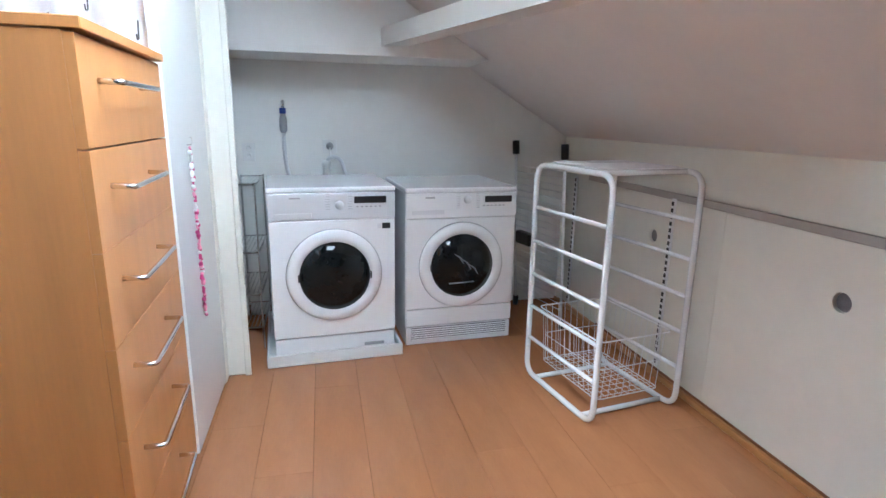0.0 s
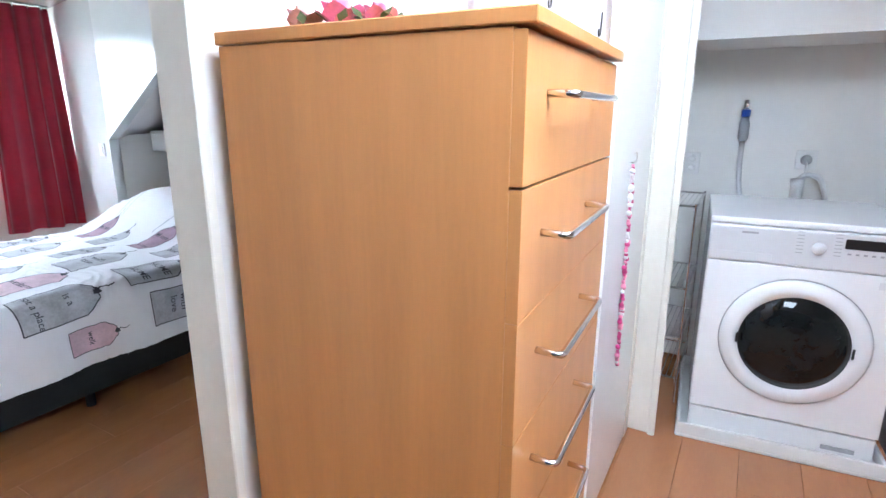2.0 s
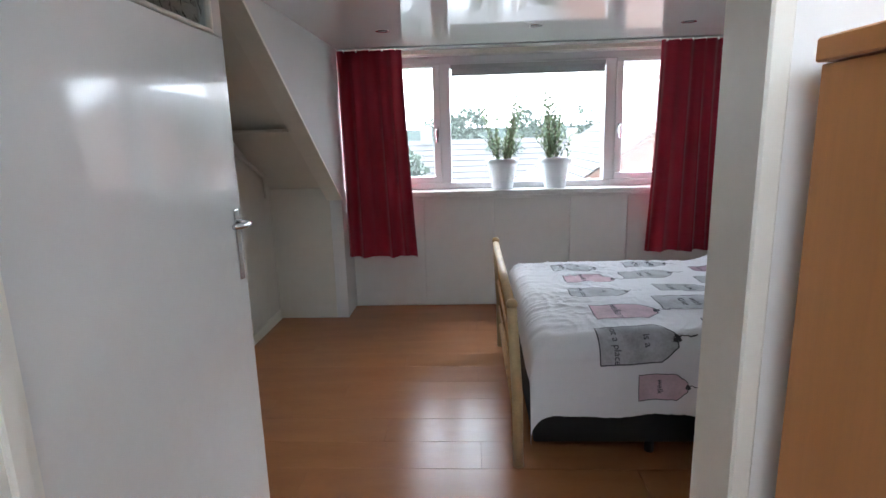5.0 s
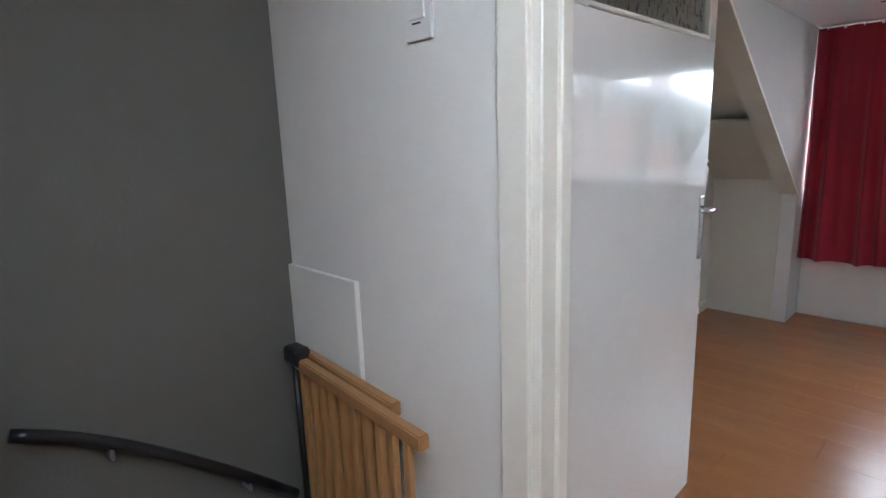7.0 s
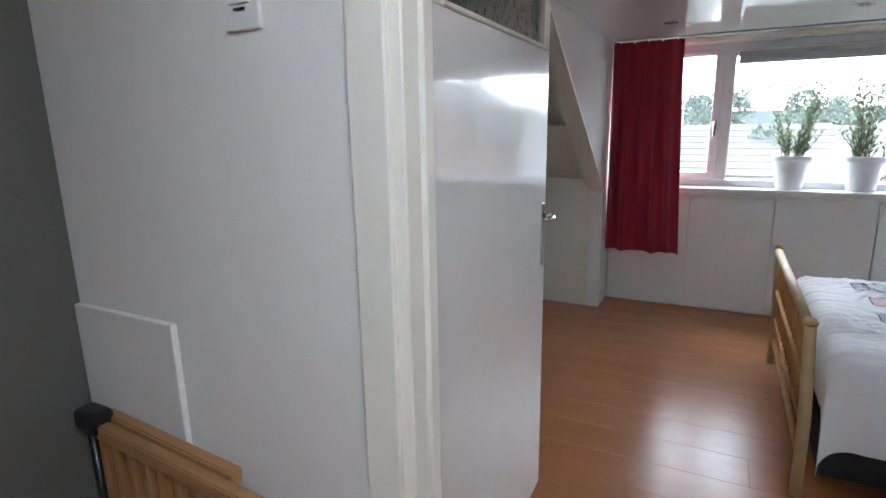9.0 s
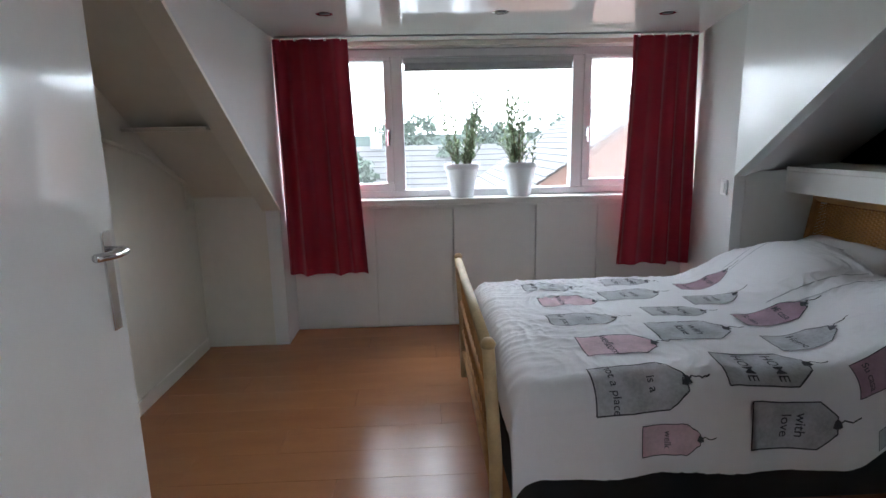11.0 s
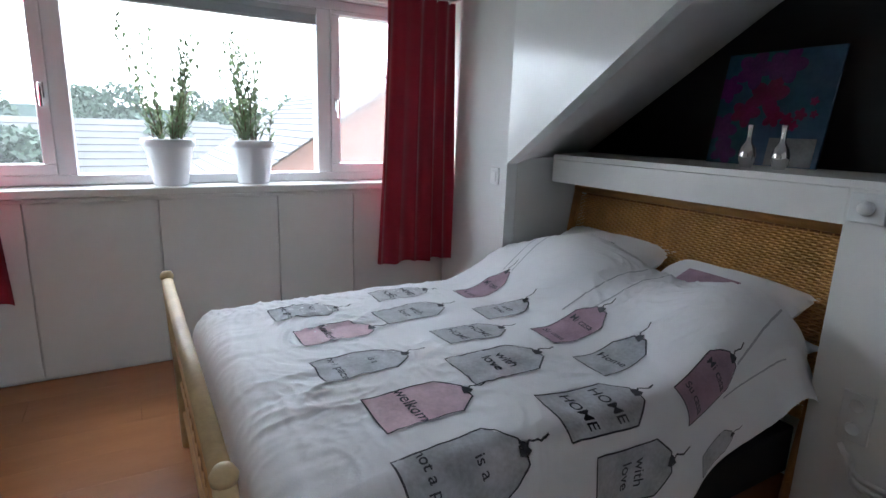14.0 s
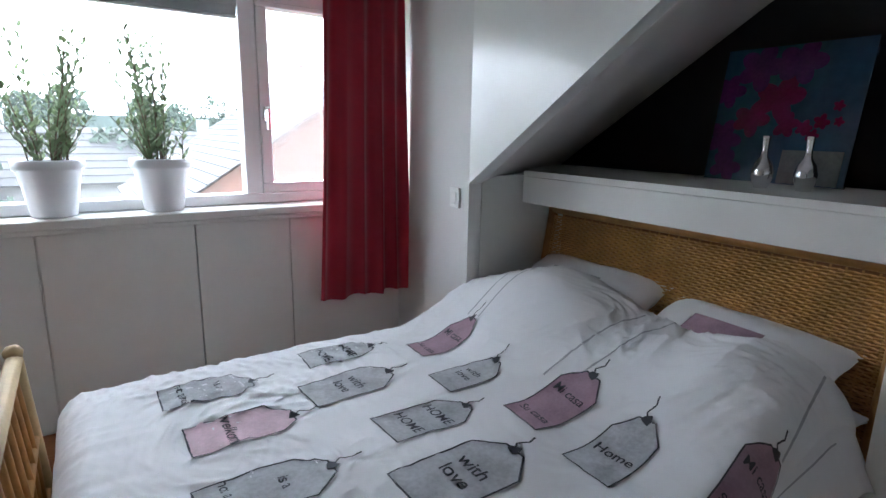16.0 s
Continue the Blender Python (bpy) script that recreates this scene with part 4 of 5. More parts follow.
part("hose", tube(rounded([(-0.03, -0.05, 0.93), (-0.02, -0.05, 0.985), (0.05, -0.06, 0.985), (0.08, -0.07, 0.88)], 0.04), 0.011, seg=10), SILVER, dv, "grey hose", smooth=True)
so = thing("wall_plug", "white wall socket with a dark grey plug", "socket", (1.078, BACK_Y, 1.02))
part("plate", box((-0.04, -0.010, -0.04), (0.04, -0.0005, 0.04), 0.003, seg=2), PLASTIC2, so)
part("plug", lathe([(0.0, -0.05), (0.018, -0.048), (0.022, -0.010)], 18, axis="y"), GREYP, so, "dark grey plug", smooth=True)
part("cable", tube(rounded([(0, -0.045, 0), (0, -0.055, -0.06), (0.0, -0.05, -0.2)], 0.02), 0.004), PLASTIC2, so, smooth=True)

# narrow wire shelf between the post and the washing machine
ws = thing("wire_shelf", "narrow chrome wire shelf with bottles beside the washing machine", "wire shelf", (0.575, 4.15, 0))
for y in (0.0, 0.42):
    for x in (0.012, 0.13):
        part("post", tube([(x, y, 0.0), (x, y, 0.87)], 0.005, seg=6), CHROME, ws)
for z in (0.12, 0.30, 0.52, 0.86):
    part("shelf", tube(rounded([(0.012, 0, z), (0.13, 0, z), (0.13, 0.42, z), (0.012, 0.42, z)], 0.01, closed=True), 0.005, seg=6, closed=True), CHROME, ws)
    lb = bmesh.new()
    for i in range(5):
        tube([(0.03 + 0.02 * i, 0, z), (0.03 + 0.02 * i, 0.42, z)], 0.002, lb, 5)
    part("wires", lb, CHROME, ws, kind="stuff")
wp = thing("wall_socket", "small white double wall socket beside the wire shelf", "socket", (0.625, BACK_Y, 0.985))
part("plate", box((-0.034, -0.010, -0.05), (0.034, -0.0005, 0.05), 0.003, seg=2), PLASTIC2, wp)
for z in (-0.022, 0.022):
    part("outlet", lathe([(0.0, -0.0105), (0.014, -0.0107), (0.0145, -0.0125), (0.017, -0.0125), (0.018, -0.010)], 18, at=(0, 0, z), axis="y"), PLASTIC2, wp, smooth=True)

# ---- white basket frame ----
rk = thing("basket_frame", "white metal drawer frame with wire baskets", "storage frame", (2.047, 3.125, 0), 9.0)
FW, FD, FH = 0.42, 0.54, 1.0
# two side hoops stand across; the open front with runners faces the wall boards
for x, y0 in ((0.0, 0.0), (FW, 0.0)):
    hoop = rounded([(x, 0.012, 0.012), (x, FD - 0.012, 0.012), (x, FD - 0.012, FH), (x, 0.012, FH)], 0.07, 5, True)
    part("side_hoop", tube(hoop, 0.0125, seg=10, closed=True), PLASTIC, rk, "white tubular side hoop", smooth=True)
    for k in range(5):
        z = 0.19 + 0.155 * k
        part("runner", tube([(x, 0.012, z), (x, FD - 0.012, z)], 0.009, seg=8), PLASTIC, rk, "white runner bar", smooth=True)
for y in (0.09, FD - 0.09):
    for z in (0.012, FH):
        part("cross_bar", tube([(0, y, z), (FW, y, z)], 0.011, seg=8), PLASTIC, rk, "white cross bar", smooth=True)


def basket(z, h, label):
    x0, x1, y0, y1 = 0.03, FW - 0.03, 0.04, FD - 0.04
    made = part("basket", tube(rounded([(x0, y0, z), (x1, y0, z), (x1, y1, z), (x0, y1, z)], 0.03, 3, True), 0.0035, None, 6, True), PLASTIC, rk, label, smooth=True)
    for zz in (z - h / 2, z - h):
        part("hoop", tube(rounded([(x0 + 0.02, y0 + 0.02, zz), (x1 - 0.02, y0 + 0.02, zz), (x1 - 0.02, y1 - 0.02, zz), (x0 + 0.02, y1 - 0.02, zz)], 0.03, 3, True), 0.002, None, 5, True), PLASTIC, made)
    for k in range(12):
        y = y0 + 0.04 + (y1 - y0 - 0.08) * k / 11
        part("wire", tube([(x0, y, z), (x0 + 0.02, y, z - h), (x1 - 0.02, y, z - h), (x1, y, z)], 0.0016, None, 4), PLASTIC, made)
    for k in range(9):
        x = x0 + 0.04 + (x1 - x0 - 0.08) * k / 8
        part("wire", tube([(x, y0, z), (x, y0 + 0.02, z - h), (x, y1 - 0.02, z - h), (x, y1, z)], 0.0016, None, 4), PLASTIC, made)


basket(0.345, 0.26, "deep white wire basket")
tf = bmesh.new()
tube(rounded([(0.02, 0.10, FH + 0.014), (FW - 0.02, 0.10, FH + 0.014), (FW - 0.02, FD - 0.08, FH + 0.014), (0.02, FD - 0.08, FH + 0.014)], 0.04, 3, True), 0.004, tf, 6, True)
for k in range(10):
    y = 0.12 + 0.027 * k
    tube([(0.02, y, FH + 0.014), (FW - 0.02, y, FH + 0.014)], 0.0018, tf, 4)
part("wire_grid", tf, PLASTIC, rk, "white wire grid on top")

# folded drying rack against the knee wall
dk = thing("drying_rack", "folded white drying rack with dark caps behind the dryer", "drying rack", (2.215, 4.22, 0), 13)
for k, y in enumerate((-0.12, 0.36)):
    part("leg", tube([(0.12, y, 0.02), (0.07, y, 1.00)], 0.008), PLASTIC, dk, "white rack leg", smooth=True)
    part("cap", tube([(0.069, y, 0.985), (0.064, y, 1.065)], 0.021, seg=12), BLACKP, dk, "dark end cap", smooth=True)
    part("foot", tube([(0.12, y, 0.002), (0.12, y, 0.06)], 0.017, seg=10), BLACKP, dk, "dark foot", smooth=True)
for k in range(22):
    z = 0.12 + 0.038 * k
    part("wire", tube([(0.115 - 0.05 * z, -0.12, z), (0.115 - 0.05 * z, 0.36, z)], 0.0022, None, 5), PLASTIC, dk)
part("joint", box((0.05, 0.15, 0.44), (0.10, 0.30, 0.52), 0.012, seg=2), BLACKP, dk, "dark plastic joint")

# ---- bed ----
BX0, BX1, BY0, BY1 = -2.62, -1.36, 2.36, 4.22
bed = thing("bed", "double bed with rattan headboard and black base", "bed")
part("base", box((BX0 + 0.02, BY0 + 0.06, 0.09), (BX1 - 0.005, BY1 - 0.10, 0.262), 0.01, seg=2), BEDBLACK, bed, "black bed base")
part("mattress", box((BX0 + 0.03, BY0 + 0.10, 0.264), (BX1 - 0.04, BY1 - 0.10, 0.48), 0.04, seg=3), COTTON, bed, "white mattress", smooth=False)
for x in (BX0 + 0.08, BX1 - 0.10):
    for y in (2.9, 3.9):
        part("foot", tube([(x, y, 0), (x, y, 0.09)], 0.02), BEDBLACK, bed, "black foot")
# footboard: cane posts, curved top rail, spindles
FY = 2.36
for x, top in ((BX0 + 0.02, 0.655), (BX1 + 0.01, 0.655)):
    part("post", tube([(x, FY, 0.0), (x, FY - 0.004, 0.3), (x, FY - 0.025, top)], [0.020, 0.021, 0.019], seg=12), CANE, bed, "pale cane corner post", smooth=True)
    part("knob", lathe([(0.0, -0.004), (0.021, 0), (0.023, 0.012), (0.015, 0.026), (0.0, 0.03)], 14, at=(x, FY - 0.025, top)), CANE, bed, "cane post end", smooth=True)
for z, r in ((0.645, 0.019), (0.42, 0.013), (0.26, 0.013), (0.14, 0.012)):
    y = FY - 0.025 * max(0, (z - 0.3) / 0.35)
    part("rail", tube([(BX0 + 0.02, y, z), (BX1 + 0.01, y, z)], r, seg=10), CANE if z > 0.5 else RATTAN, bed, "cane cross rail", smooth=True)
for i in range(15):
    x = BX0 + 0.10 + (BX1 - BX0 - 0.2) * i / 14
    part("spindle", tube([(x, FY, 0.26), (x, FY - 0.004, 0.42), (x, FY - 0.022, 0.64)], 0.008, seg=6), RATTAN, bed, "rattan spindle", smooth=True)
# headboard: slightly leaning woven panel in a cane frame
HX0, HX1, HZ0, HZ1 = -2.55, -1.312, 0.30, 0.932


def head_y(z):
    return 4.09 + 0.10 * (z - 0.3) / 0.65


for x in (HX0 + 0.01, HX1 - 0.012):
    part("post", tube([(x, head_y(0) + 0.0, 0.0), (x, head_y(HZ1), HZ1)], 0.019, seg=12), RATTAN, bed, "rattan head post", smooth=True)
part("rail", tube([(HX0, head_y(HZ1), HZ1), (HX1, head_y(HZ1), HZ1)], 0.020, seg=12), RATTAN, bed, "rattan top rail", smooth=True)
part("rail", tube([(HX0, head_y(0.32), 0.32), (HX1, head_y(0.32), 0.32)], 0.015, seg=10), RATTAN, bed, "rattan lower rail", smooth=True)
wv = bmesh.new()
nx, nz = 64, 64
for j in range(nz):
    z = 0.34 + (HZ1 - 0.03 - 0.34) * j / (nz - 1)
    pts = []
    for i in range(nx + 1):
        x = HX0 + 0.02 + (HX1 - HX0 - 0.04) * i / nx
        pts.append((x, head_y(z) - 0.006 + 0.0045 * (1 if (i + j) % 2 else -1), z))
    prev = None
    for p in pts:
        ring = [wv.verts.new((p[0], p[1] - 0.0025, p[2])), wv.verts.new((p[0], p[1], p[2] + 0.0040)), wv.verts.new((p[0], p[1], p[2] - 0.0040))]
        if prev:
            wv.faces.new((prev[0], ring[0], ring[1], prev[1]))
            wv.faces.new((prev[2], ring[2], ring[0], prev[0]))
        prev = ring
for i in range(nx // 2):
    x = HX0 + 0.02 + (HX1 - HX0 - 0.04) * (2 * i + 1) / nx
    a, b = head_y(0.34), head_y(HZ1 - 0.02)
    wv.faces.new([wv.verts.new(p) for p in ((x - 0.003, a - 0.002, 0.34), (x + 0.003, a - 0.002, 0.34), (x + 0.003, b - 0.002, HZ1 - 0.02), (x - 0.003, b - 0.002, HZ1 - 0.02))])
part("weave", wv, RATTAN, bed, "woven honey rattan panel", "stuff")
# dark sheet before the recess wall, so the weave gaps look shaded
part("backing", box((HX0 + 0.02, 4.232, 0.34), (HX1 - 0.02, 4.236, 0.93)), LAM_GAP, bed, "dark sheet for the shade behind the open weave")


# duvet, a draped and wrinkled cloth
def fold(x, y):
    v = Vector((x * 2.2, y * 2.2, 0.3))
    warp = Vector((noise.noise(v * 1.5), noise.noise(v * 1.5 + Vector((7, 2, 4))), 0)) * 0.22
    w = 0.016 * noise.noise(v) + 0.008 * noise.noise(v * 2.7)
    patch = max(0.0, noise.noise(v * 1.3 + Vector((3, 1, 0))) + 0.25)
    for sx, sy, k, amp, seed in ((5, 15, 1.0, 0.009, 1.7), (13, 6, 0.6, 0.007, 4.1), (20, 26, 0.5, 0.005, 8.3), (9, 34, 0.4, 0.003, 2.6)):
        q = Vector(((x + warp.x) * sx + k * y * 3, (y + warp.y) * sy, seed))
        r = 1 - abs(noise.noise(q)) * 3.0
        w += amp * max(0.0, r) ** 2 * min(1.0, patch + 0.15)
    foot = max(0.0, 1 - (y - BY0 - 0.04) / 0.30)
    w += 0.006 * foot * (1 - 2.2 * abs(noise.noise(Vector((x * 23 + 2 * y, y * 3.0, 1)))))
    return w


def duvet_top(x, y):
    z = 0.522
    z += 0.03 * math.exp(-((x + 2.0) / 0.5) ** 2)
    up = min(1.0, max(0.0, (y - 3.42) / 0.42))
    up = up * up * (3 - 2 * up)
    hump = 0.215 * up * (0.80 + 0.2 * math.cos((x + 2.22) * 7.5)) * (1 - 0.55 * max(0.0, min(1.0, (x + 1.55) / 0.35)))
    down = max(0.0, (y - 3.93) / 0.12)
    return z + hump - 0.06 * down * down + fold(x, y)


DX_A, DX_B, DY_A, DY_B = -2.63, -1.34, 2.405, 4.05
HANG = 0.26


def duvet_at(u, v):
    """u runs across (0..1 the far hang, the top, the near hang), v from foot to head; a place on the cloth."""
    width = DX_B - DX_A
    s = -HANG + (width + 2 * HANG) * u
    t = -0.16 + (DY_B - DY_A + 0.16) * v
    flare = max(0.0, min(1.0, (t - 1.15) / 0.4))
    r = 0.085
    x, y, drop = DX_A + s, DY_A + t, 0.0
    if s < r:
        a = min((r - s) / r, math.pi / 2)
        x = DX_A + r - r * math.sin(a)
        drop += r * (1 - math.cos(a)) + max(0.0, (r - s) - r * math.pi / 2)
    if s > width - r:
        e = s - (width - r)
        a = min(e / r, math.pi / 2)
        x = DX_B - r + r * math.sin(a)
        rest = max(0.0, e - r * math.pi / 2)
        drop += r * (1 - math.cos(a)) + rest * (1 - 0.35 * flare)
        x += (0.12 + 0.25 * flare) * rest + 0.012 * math.sin(v * 31) * min(1, rest * 8)
    if t < r:
        a = min((r - t) / r, math.pi / 2)
        y = DY_A + r - r * math.sin(a)
        drop += r * (1 - math.cos(a)) + max(0.0, (r - t) - r * math.pi / 2)
    base = duvet_top(min(max(x, DX_A + 0.02), DX_B), max(y, DY_A))
    edge = 0.0
    if drop > 0.03:
        k = min(1, drop * 6)
        x += 0.010 * k * noise.noise(Vector((y * 7, drop * 3, 2))) * (1 if s > width / 2 else -1)
        y += 0.004 * k * noise.noise(Vector((x * 9, drop * 3, 5)))
    return Vector((x, y, max(base - drop, 0.12) + edge))


dv_bm = bmesh.new()
NU, NV = 300, 290
dgrid = [[dv_bm.verts.new(duvet_at(i / NU, j / NV)) for j in range(NV + 1)] for i in range(NU + 1)]
for i in range(NU):
    for j in range(NV):
        dv_bm.faces.new((dgrid[i][j], dgrid[i + 1][j], dgrid[i + 1][j + 1], dgrid[i][j + 1]))
duvet = thing("duvet", "white cotton duvet printed with grey and pink house tags", "duvet")
dv_ob = part("cover", dv_bm, COTTON, duvet, "rumpled white cotton cover", smooth=True)


def on_cloth(s, t, lift=0.0):
    """A place on the cloth from metres across (from the far edge of the top) and along (from its foot)."""
    u = (s + HANG) / (DX_B - DX_A + 2 * HANG)
    v = (t + 0.16) / (DY_B - DY_A + 0.16)
    p = duvet_at(u, v)
    e = 0.004
    n = (duvet_at(u + e, v) - duvet_at(u - e, v)).cross(duvet_at(u, v + e) - duvet_at(u, v - e)).normalized()
    return p + n * lift


def tag_print(s, t, size, angle, mat, words=(), plain=False):
    """One printed tag: a rectangle with a pointed end, a dark outline, its string and its words."""
    size *= 0.93
    ca, sa = math.cos(radians(angle)), math.sin(radians(angle))

    def put(a, b, lift):
        return on_cloth(s + (ca * a - sa * b) * size, t + (sa * a + ca * b) * size, lift)

    def inside(a):
        return 0.28 if a < 0.28 else 0.28 - (a - 0.28) * 0.85

    bm = bmesh.new()
    n, m = 18, 10
    g = []
    for i in range(n + 1):
        a = -0.5 + i / n
        hb = max(inside(a), 0.10)
        g.append([bm.verts.new(put(a, -hb + 2 * hb * j / m, 0.0022)) for j in range(m + 1)])
    for i in range(n):
        for j in range(m):
            bm.faces.new((g[i][j], g[i + 1][j], g[i + 1][j + 1], g[i][j + 1]))
    tg = part("tag", bm, mat, duvet, {TAGGREY: "grey printed tag", TAGPINK: "pink printed tag", TAGMAUVE: "mauve printed tag"}[mat], smooth=True)
    ln = bmesh.new()
    path = [(-0.5, -0.28), (0.28, -0.28), (0.5, -0.10), (0.5, 0.10), (0.28, 0.28), (-0.5, 0.28)]

    def stroke(pts, closed, wd=0.010):
        full = []
        k = len(pts)
        for i in range(k if closed else k - 1):
            p, q = pts[i], pts[(i + 1) % k]
            for j in range(8):
                full.append((p[0] + (q[0] - p[0]) * j / 8, p[1] + (q[1] - p[1]) * j / 8))
        full.append(pts[0] if closed else pts[-1])
        prev = None
        for i, p in enumerate(full):
            a, b = full[max(i - 1, 0)], full[min(i + 1, len(full) - 1)]
            d = Vector((b[0] - a[0], b[1] - a[1]))
            d = d.normalized() if d.length else Vector((1, 0))
            o = Vector((-d.y, d.x)) * wd
            cur = (ln.verts.new(put(p[0] + o.x, p[1] + o.y, 0.0034)), ln.verts.new(put(p[0] - o.x, p[1] - o.y, 0.0034)))
            if prev:
                ln.faces.new((prev[0], cur[0], cur[1], prev[1]))
            prev = cur
    stroke(path, True, 0.0085)
    stroke([(0.5, 0.0), (0.58, 0.06), (0.68, 0.02), (0.78, 0.05)], False, 0.009)
    stroke([(0.47, -0.04), (0.50, 0.05), (0.54, -0.03)], False, 0.028)
    for i, (w, h, a0, b0, rot) in enumerate(words):
        me = text_mesh(w, h)
        cr, sr = math.cos(radians(rot)), math.sin(radians(rot))
        vs = [ln.verts.new(put(a0 + v.co.x * cr - v.co.y * sr, b0 + v.co.x * sr + v.co.y * cr, 0.0046)) for v in me.vertices]
        for p in me.polygons:
            try:
                ln.faces.new([vs[k] for k in p.vertices])
            except ValueError:
                pass
        bpy.data.meshes.remove(me)
    if plain:
        for k in range(3):
            stroke([(-0.2, 0.12 - 0.12 * k), (0.2 - 0.06 * k, 0.12 - 0.12 * k)], False, 0.014)
    bmesh.ops.recalc_face_normals(ln, faces=ln.faces[:])
    part("printing", ln, TAGINK, tg, "dark outline, string and lettering")


W_WELKOM = [("welkom", 0.18, -0.12, 0.0, -90)]
W_PLACE = [("is a", 0.13, 0.12, 0.0, -90), ("not a place", 0.13, -0.28, 0.0, -90)]
W_HOME = [("HOME", 0.165, 0.13, 0.0, -90), ("HOME", 0.165, -0.22, 0.0, -90)]
W_LOVE = [("with", 0.17, 0.08, 0.0, -90), ("love", 0.17, -0.10, 0.0, -90)]
W_CASA = [("Mi casa", 0.15, 0.16, 0.0, -90), ("Su casa", 0.15, -0.30, 0.0, -90)]
TAGS = [
    (0.25, 0.35, 0.25, 90, TAGGREY, W_PLACE), (0.50, 0.38, 0.26, 90, TAGPINK, W_WELKOM), (0.764, 0.365, 0.28, 90, TAGGREY, W_PLACE),
    (1.026, 0.415, 0.28, 92, TAGPINK, W_WELKOM), (0.42, 0.69, 0.27, 92, TAGGREY, W_LOVE), (0.21, 0.745, 0.24, 88, TAGGREY, W_HOME),
    (0.697, 0.77, 0.26, 90, TAGGREY, W_HOME), (0.926, 0.72, 0.30, 92, TAGGREY, W_LOVE), (0.314, 1.08, 0.24, 86, TAGMAUVE, W_CASA),
    (0.56, 1.00, 0.22, 90, TAGGREY, W_LOVE), (0.823, 1.09, 0.26, 84, TAGMAUVE, W_CASA), (1.035, 1.065, 0.24, 92, TAGGREY, [("Home", 0.18, -0.05, 0.0, -90)]),
    (1.205, 0.82, 0.30, 88, TAGGREY, W_HOME), (1.285, 1.175, 0.205, 92, TAGMAUVE, W_CASA), (1.27, 0.40, 0.31, 92, TAGGREY, W_PLACE),
    (1.405, 0.875, 0.29, 88, TAGGREY, W_LOVE), (1.445, 0.49, 0.19, 90, TAGPINK, [("welk", 0.17, -0.05, 0.0, -90)]), (1.50, 1.20, 0.12, 92, TAGGREY, []),
]
for s_, t_, size_, turn_, mat_, words_ in TAGS:
    tag_print(s_, t_, size_, turn_, mat_, words_)
stripes = bmesh.new()
for s0, s1, t0, t1 in ((0.72, 0.76, 1.14, 1.52), (0.80, 0.85, 1.18, 1.54), (0.28, 0.26, 1.20, 1.50), (0.34, 0.33, 1.20, 1.45), (1.30, 1.24, 1.28, 1.55), (1.36, 1.38, 1.22, 1.50)):
    prev_ = None
    for k in range(25):
        a_ = k / 24
        cur_ = [stripes.verts.new(on_cloth(s0 + (s1 - s0) * a_ + o, t0 + (t1 - t0) * a_, 0.002)) for o in (-0.003, 0.003)]
        if prev_:
            stripes.faces.new((prev_[0], cur_[0], cur_[1], prev_[1]))
        prev_ = cur_
part("stripes", stripes, TAGSTRIPE, duvet, "thin grey printed stripes", "stuff")

# pillows
def pillow(name, cx, cy, cz, w, d, h, rx, rz, label, tagm=None):
    p = thing(name, label, "pillow", (cx, cy, cz), rz, "pillows")
    bm = bmesh.new()
    n = 28
    for side in (1, -1):
        g = []
        for i in range(n + 1):
            row = []
            for j in range(n + 1):
                u, v = i / n * 2 - 1, j / n * 2 - 1
                e = (1 - abs(u) ** 3.2) * (1 - abs(v) ** 3.2)
                z = side * h / 2 * max(e, 0) ** 0.55
                pin = 1 - 0.06 * (abs(v) ** 2) * (1 - abs(u))
                pt = Vector((u * w / 2 * (1 - 0.05 * (1 - abs(v) ** 2)), v * d / 2 * pin, z + 0.006 * noise.noise(Vector((u * 3 + cx, v * 4, side)))))
                pt.rotate(Euler((radians(rx), 0, 0)))
                row.append(bm.verts.new(pt))
            g.append(row)
        for i in range(n):
            for j in range(n):
                f = (g[i][j], g[i + 1][j], g[i + 1][j + 1], g[i][j + 1])
                bm.faces.new(f if side > 0 else f[::-1])
    bmesh.ops.remove_doubles(bm, verts=bm.verts[:], dist=0.0008)
    part("cushion", bm, COTTON, p, "white cotton pillow", smooth=True)
    if tagm:
        tb_ = bmesh.new()
        g = []
        for i in range(17):
            row = []
            for j in range(11):
                a, b = -0.5 + i / 16, -0.5 + j / 10
                u, v = a * 0.75, b * 0.62 - 0.10
                e = (1 - abs(u) ** 3.2) * (1 - abs(v) ** 3.2)
                pt = Vector((u * w / 2, v * d / 2, h / 2 * max(e, 0) ** 0.55 + 0.010))
                pt.rotate(Euler((radians(rx), 0, 0)))
                row.append(tb_.verts.new(pt))
            g.append(row)
        for i in range(16):
            for j in range(10):
                tb_.faces.new((g[i][j], g[i + 1][j], g[i + 1][j + 1], g[i][j + 1]))
        part("tag", tb_, tagm, p, "printed tag on the pillow", smooth=True)
    return p


pillow("pillow", -2.25, 4.04, 0.652, 0.60, 0.34, 0.15, 28, 0, "white pillow with a grey tag leaning on the headboard", TAGGREY)
pillow("pillow", -1.67, 4.03, 0.628, 0.56, 0.34, 0.15, 24, -4, "white pillow with a mauve printed tag leaning on the headboard", TAGMAUVE)
pillow("pillow", -1.60, 3.97, 0.53, 0.50, 0.36, 0.12, 6, -6, "plain white pillow under the printed one")


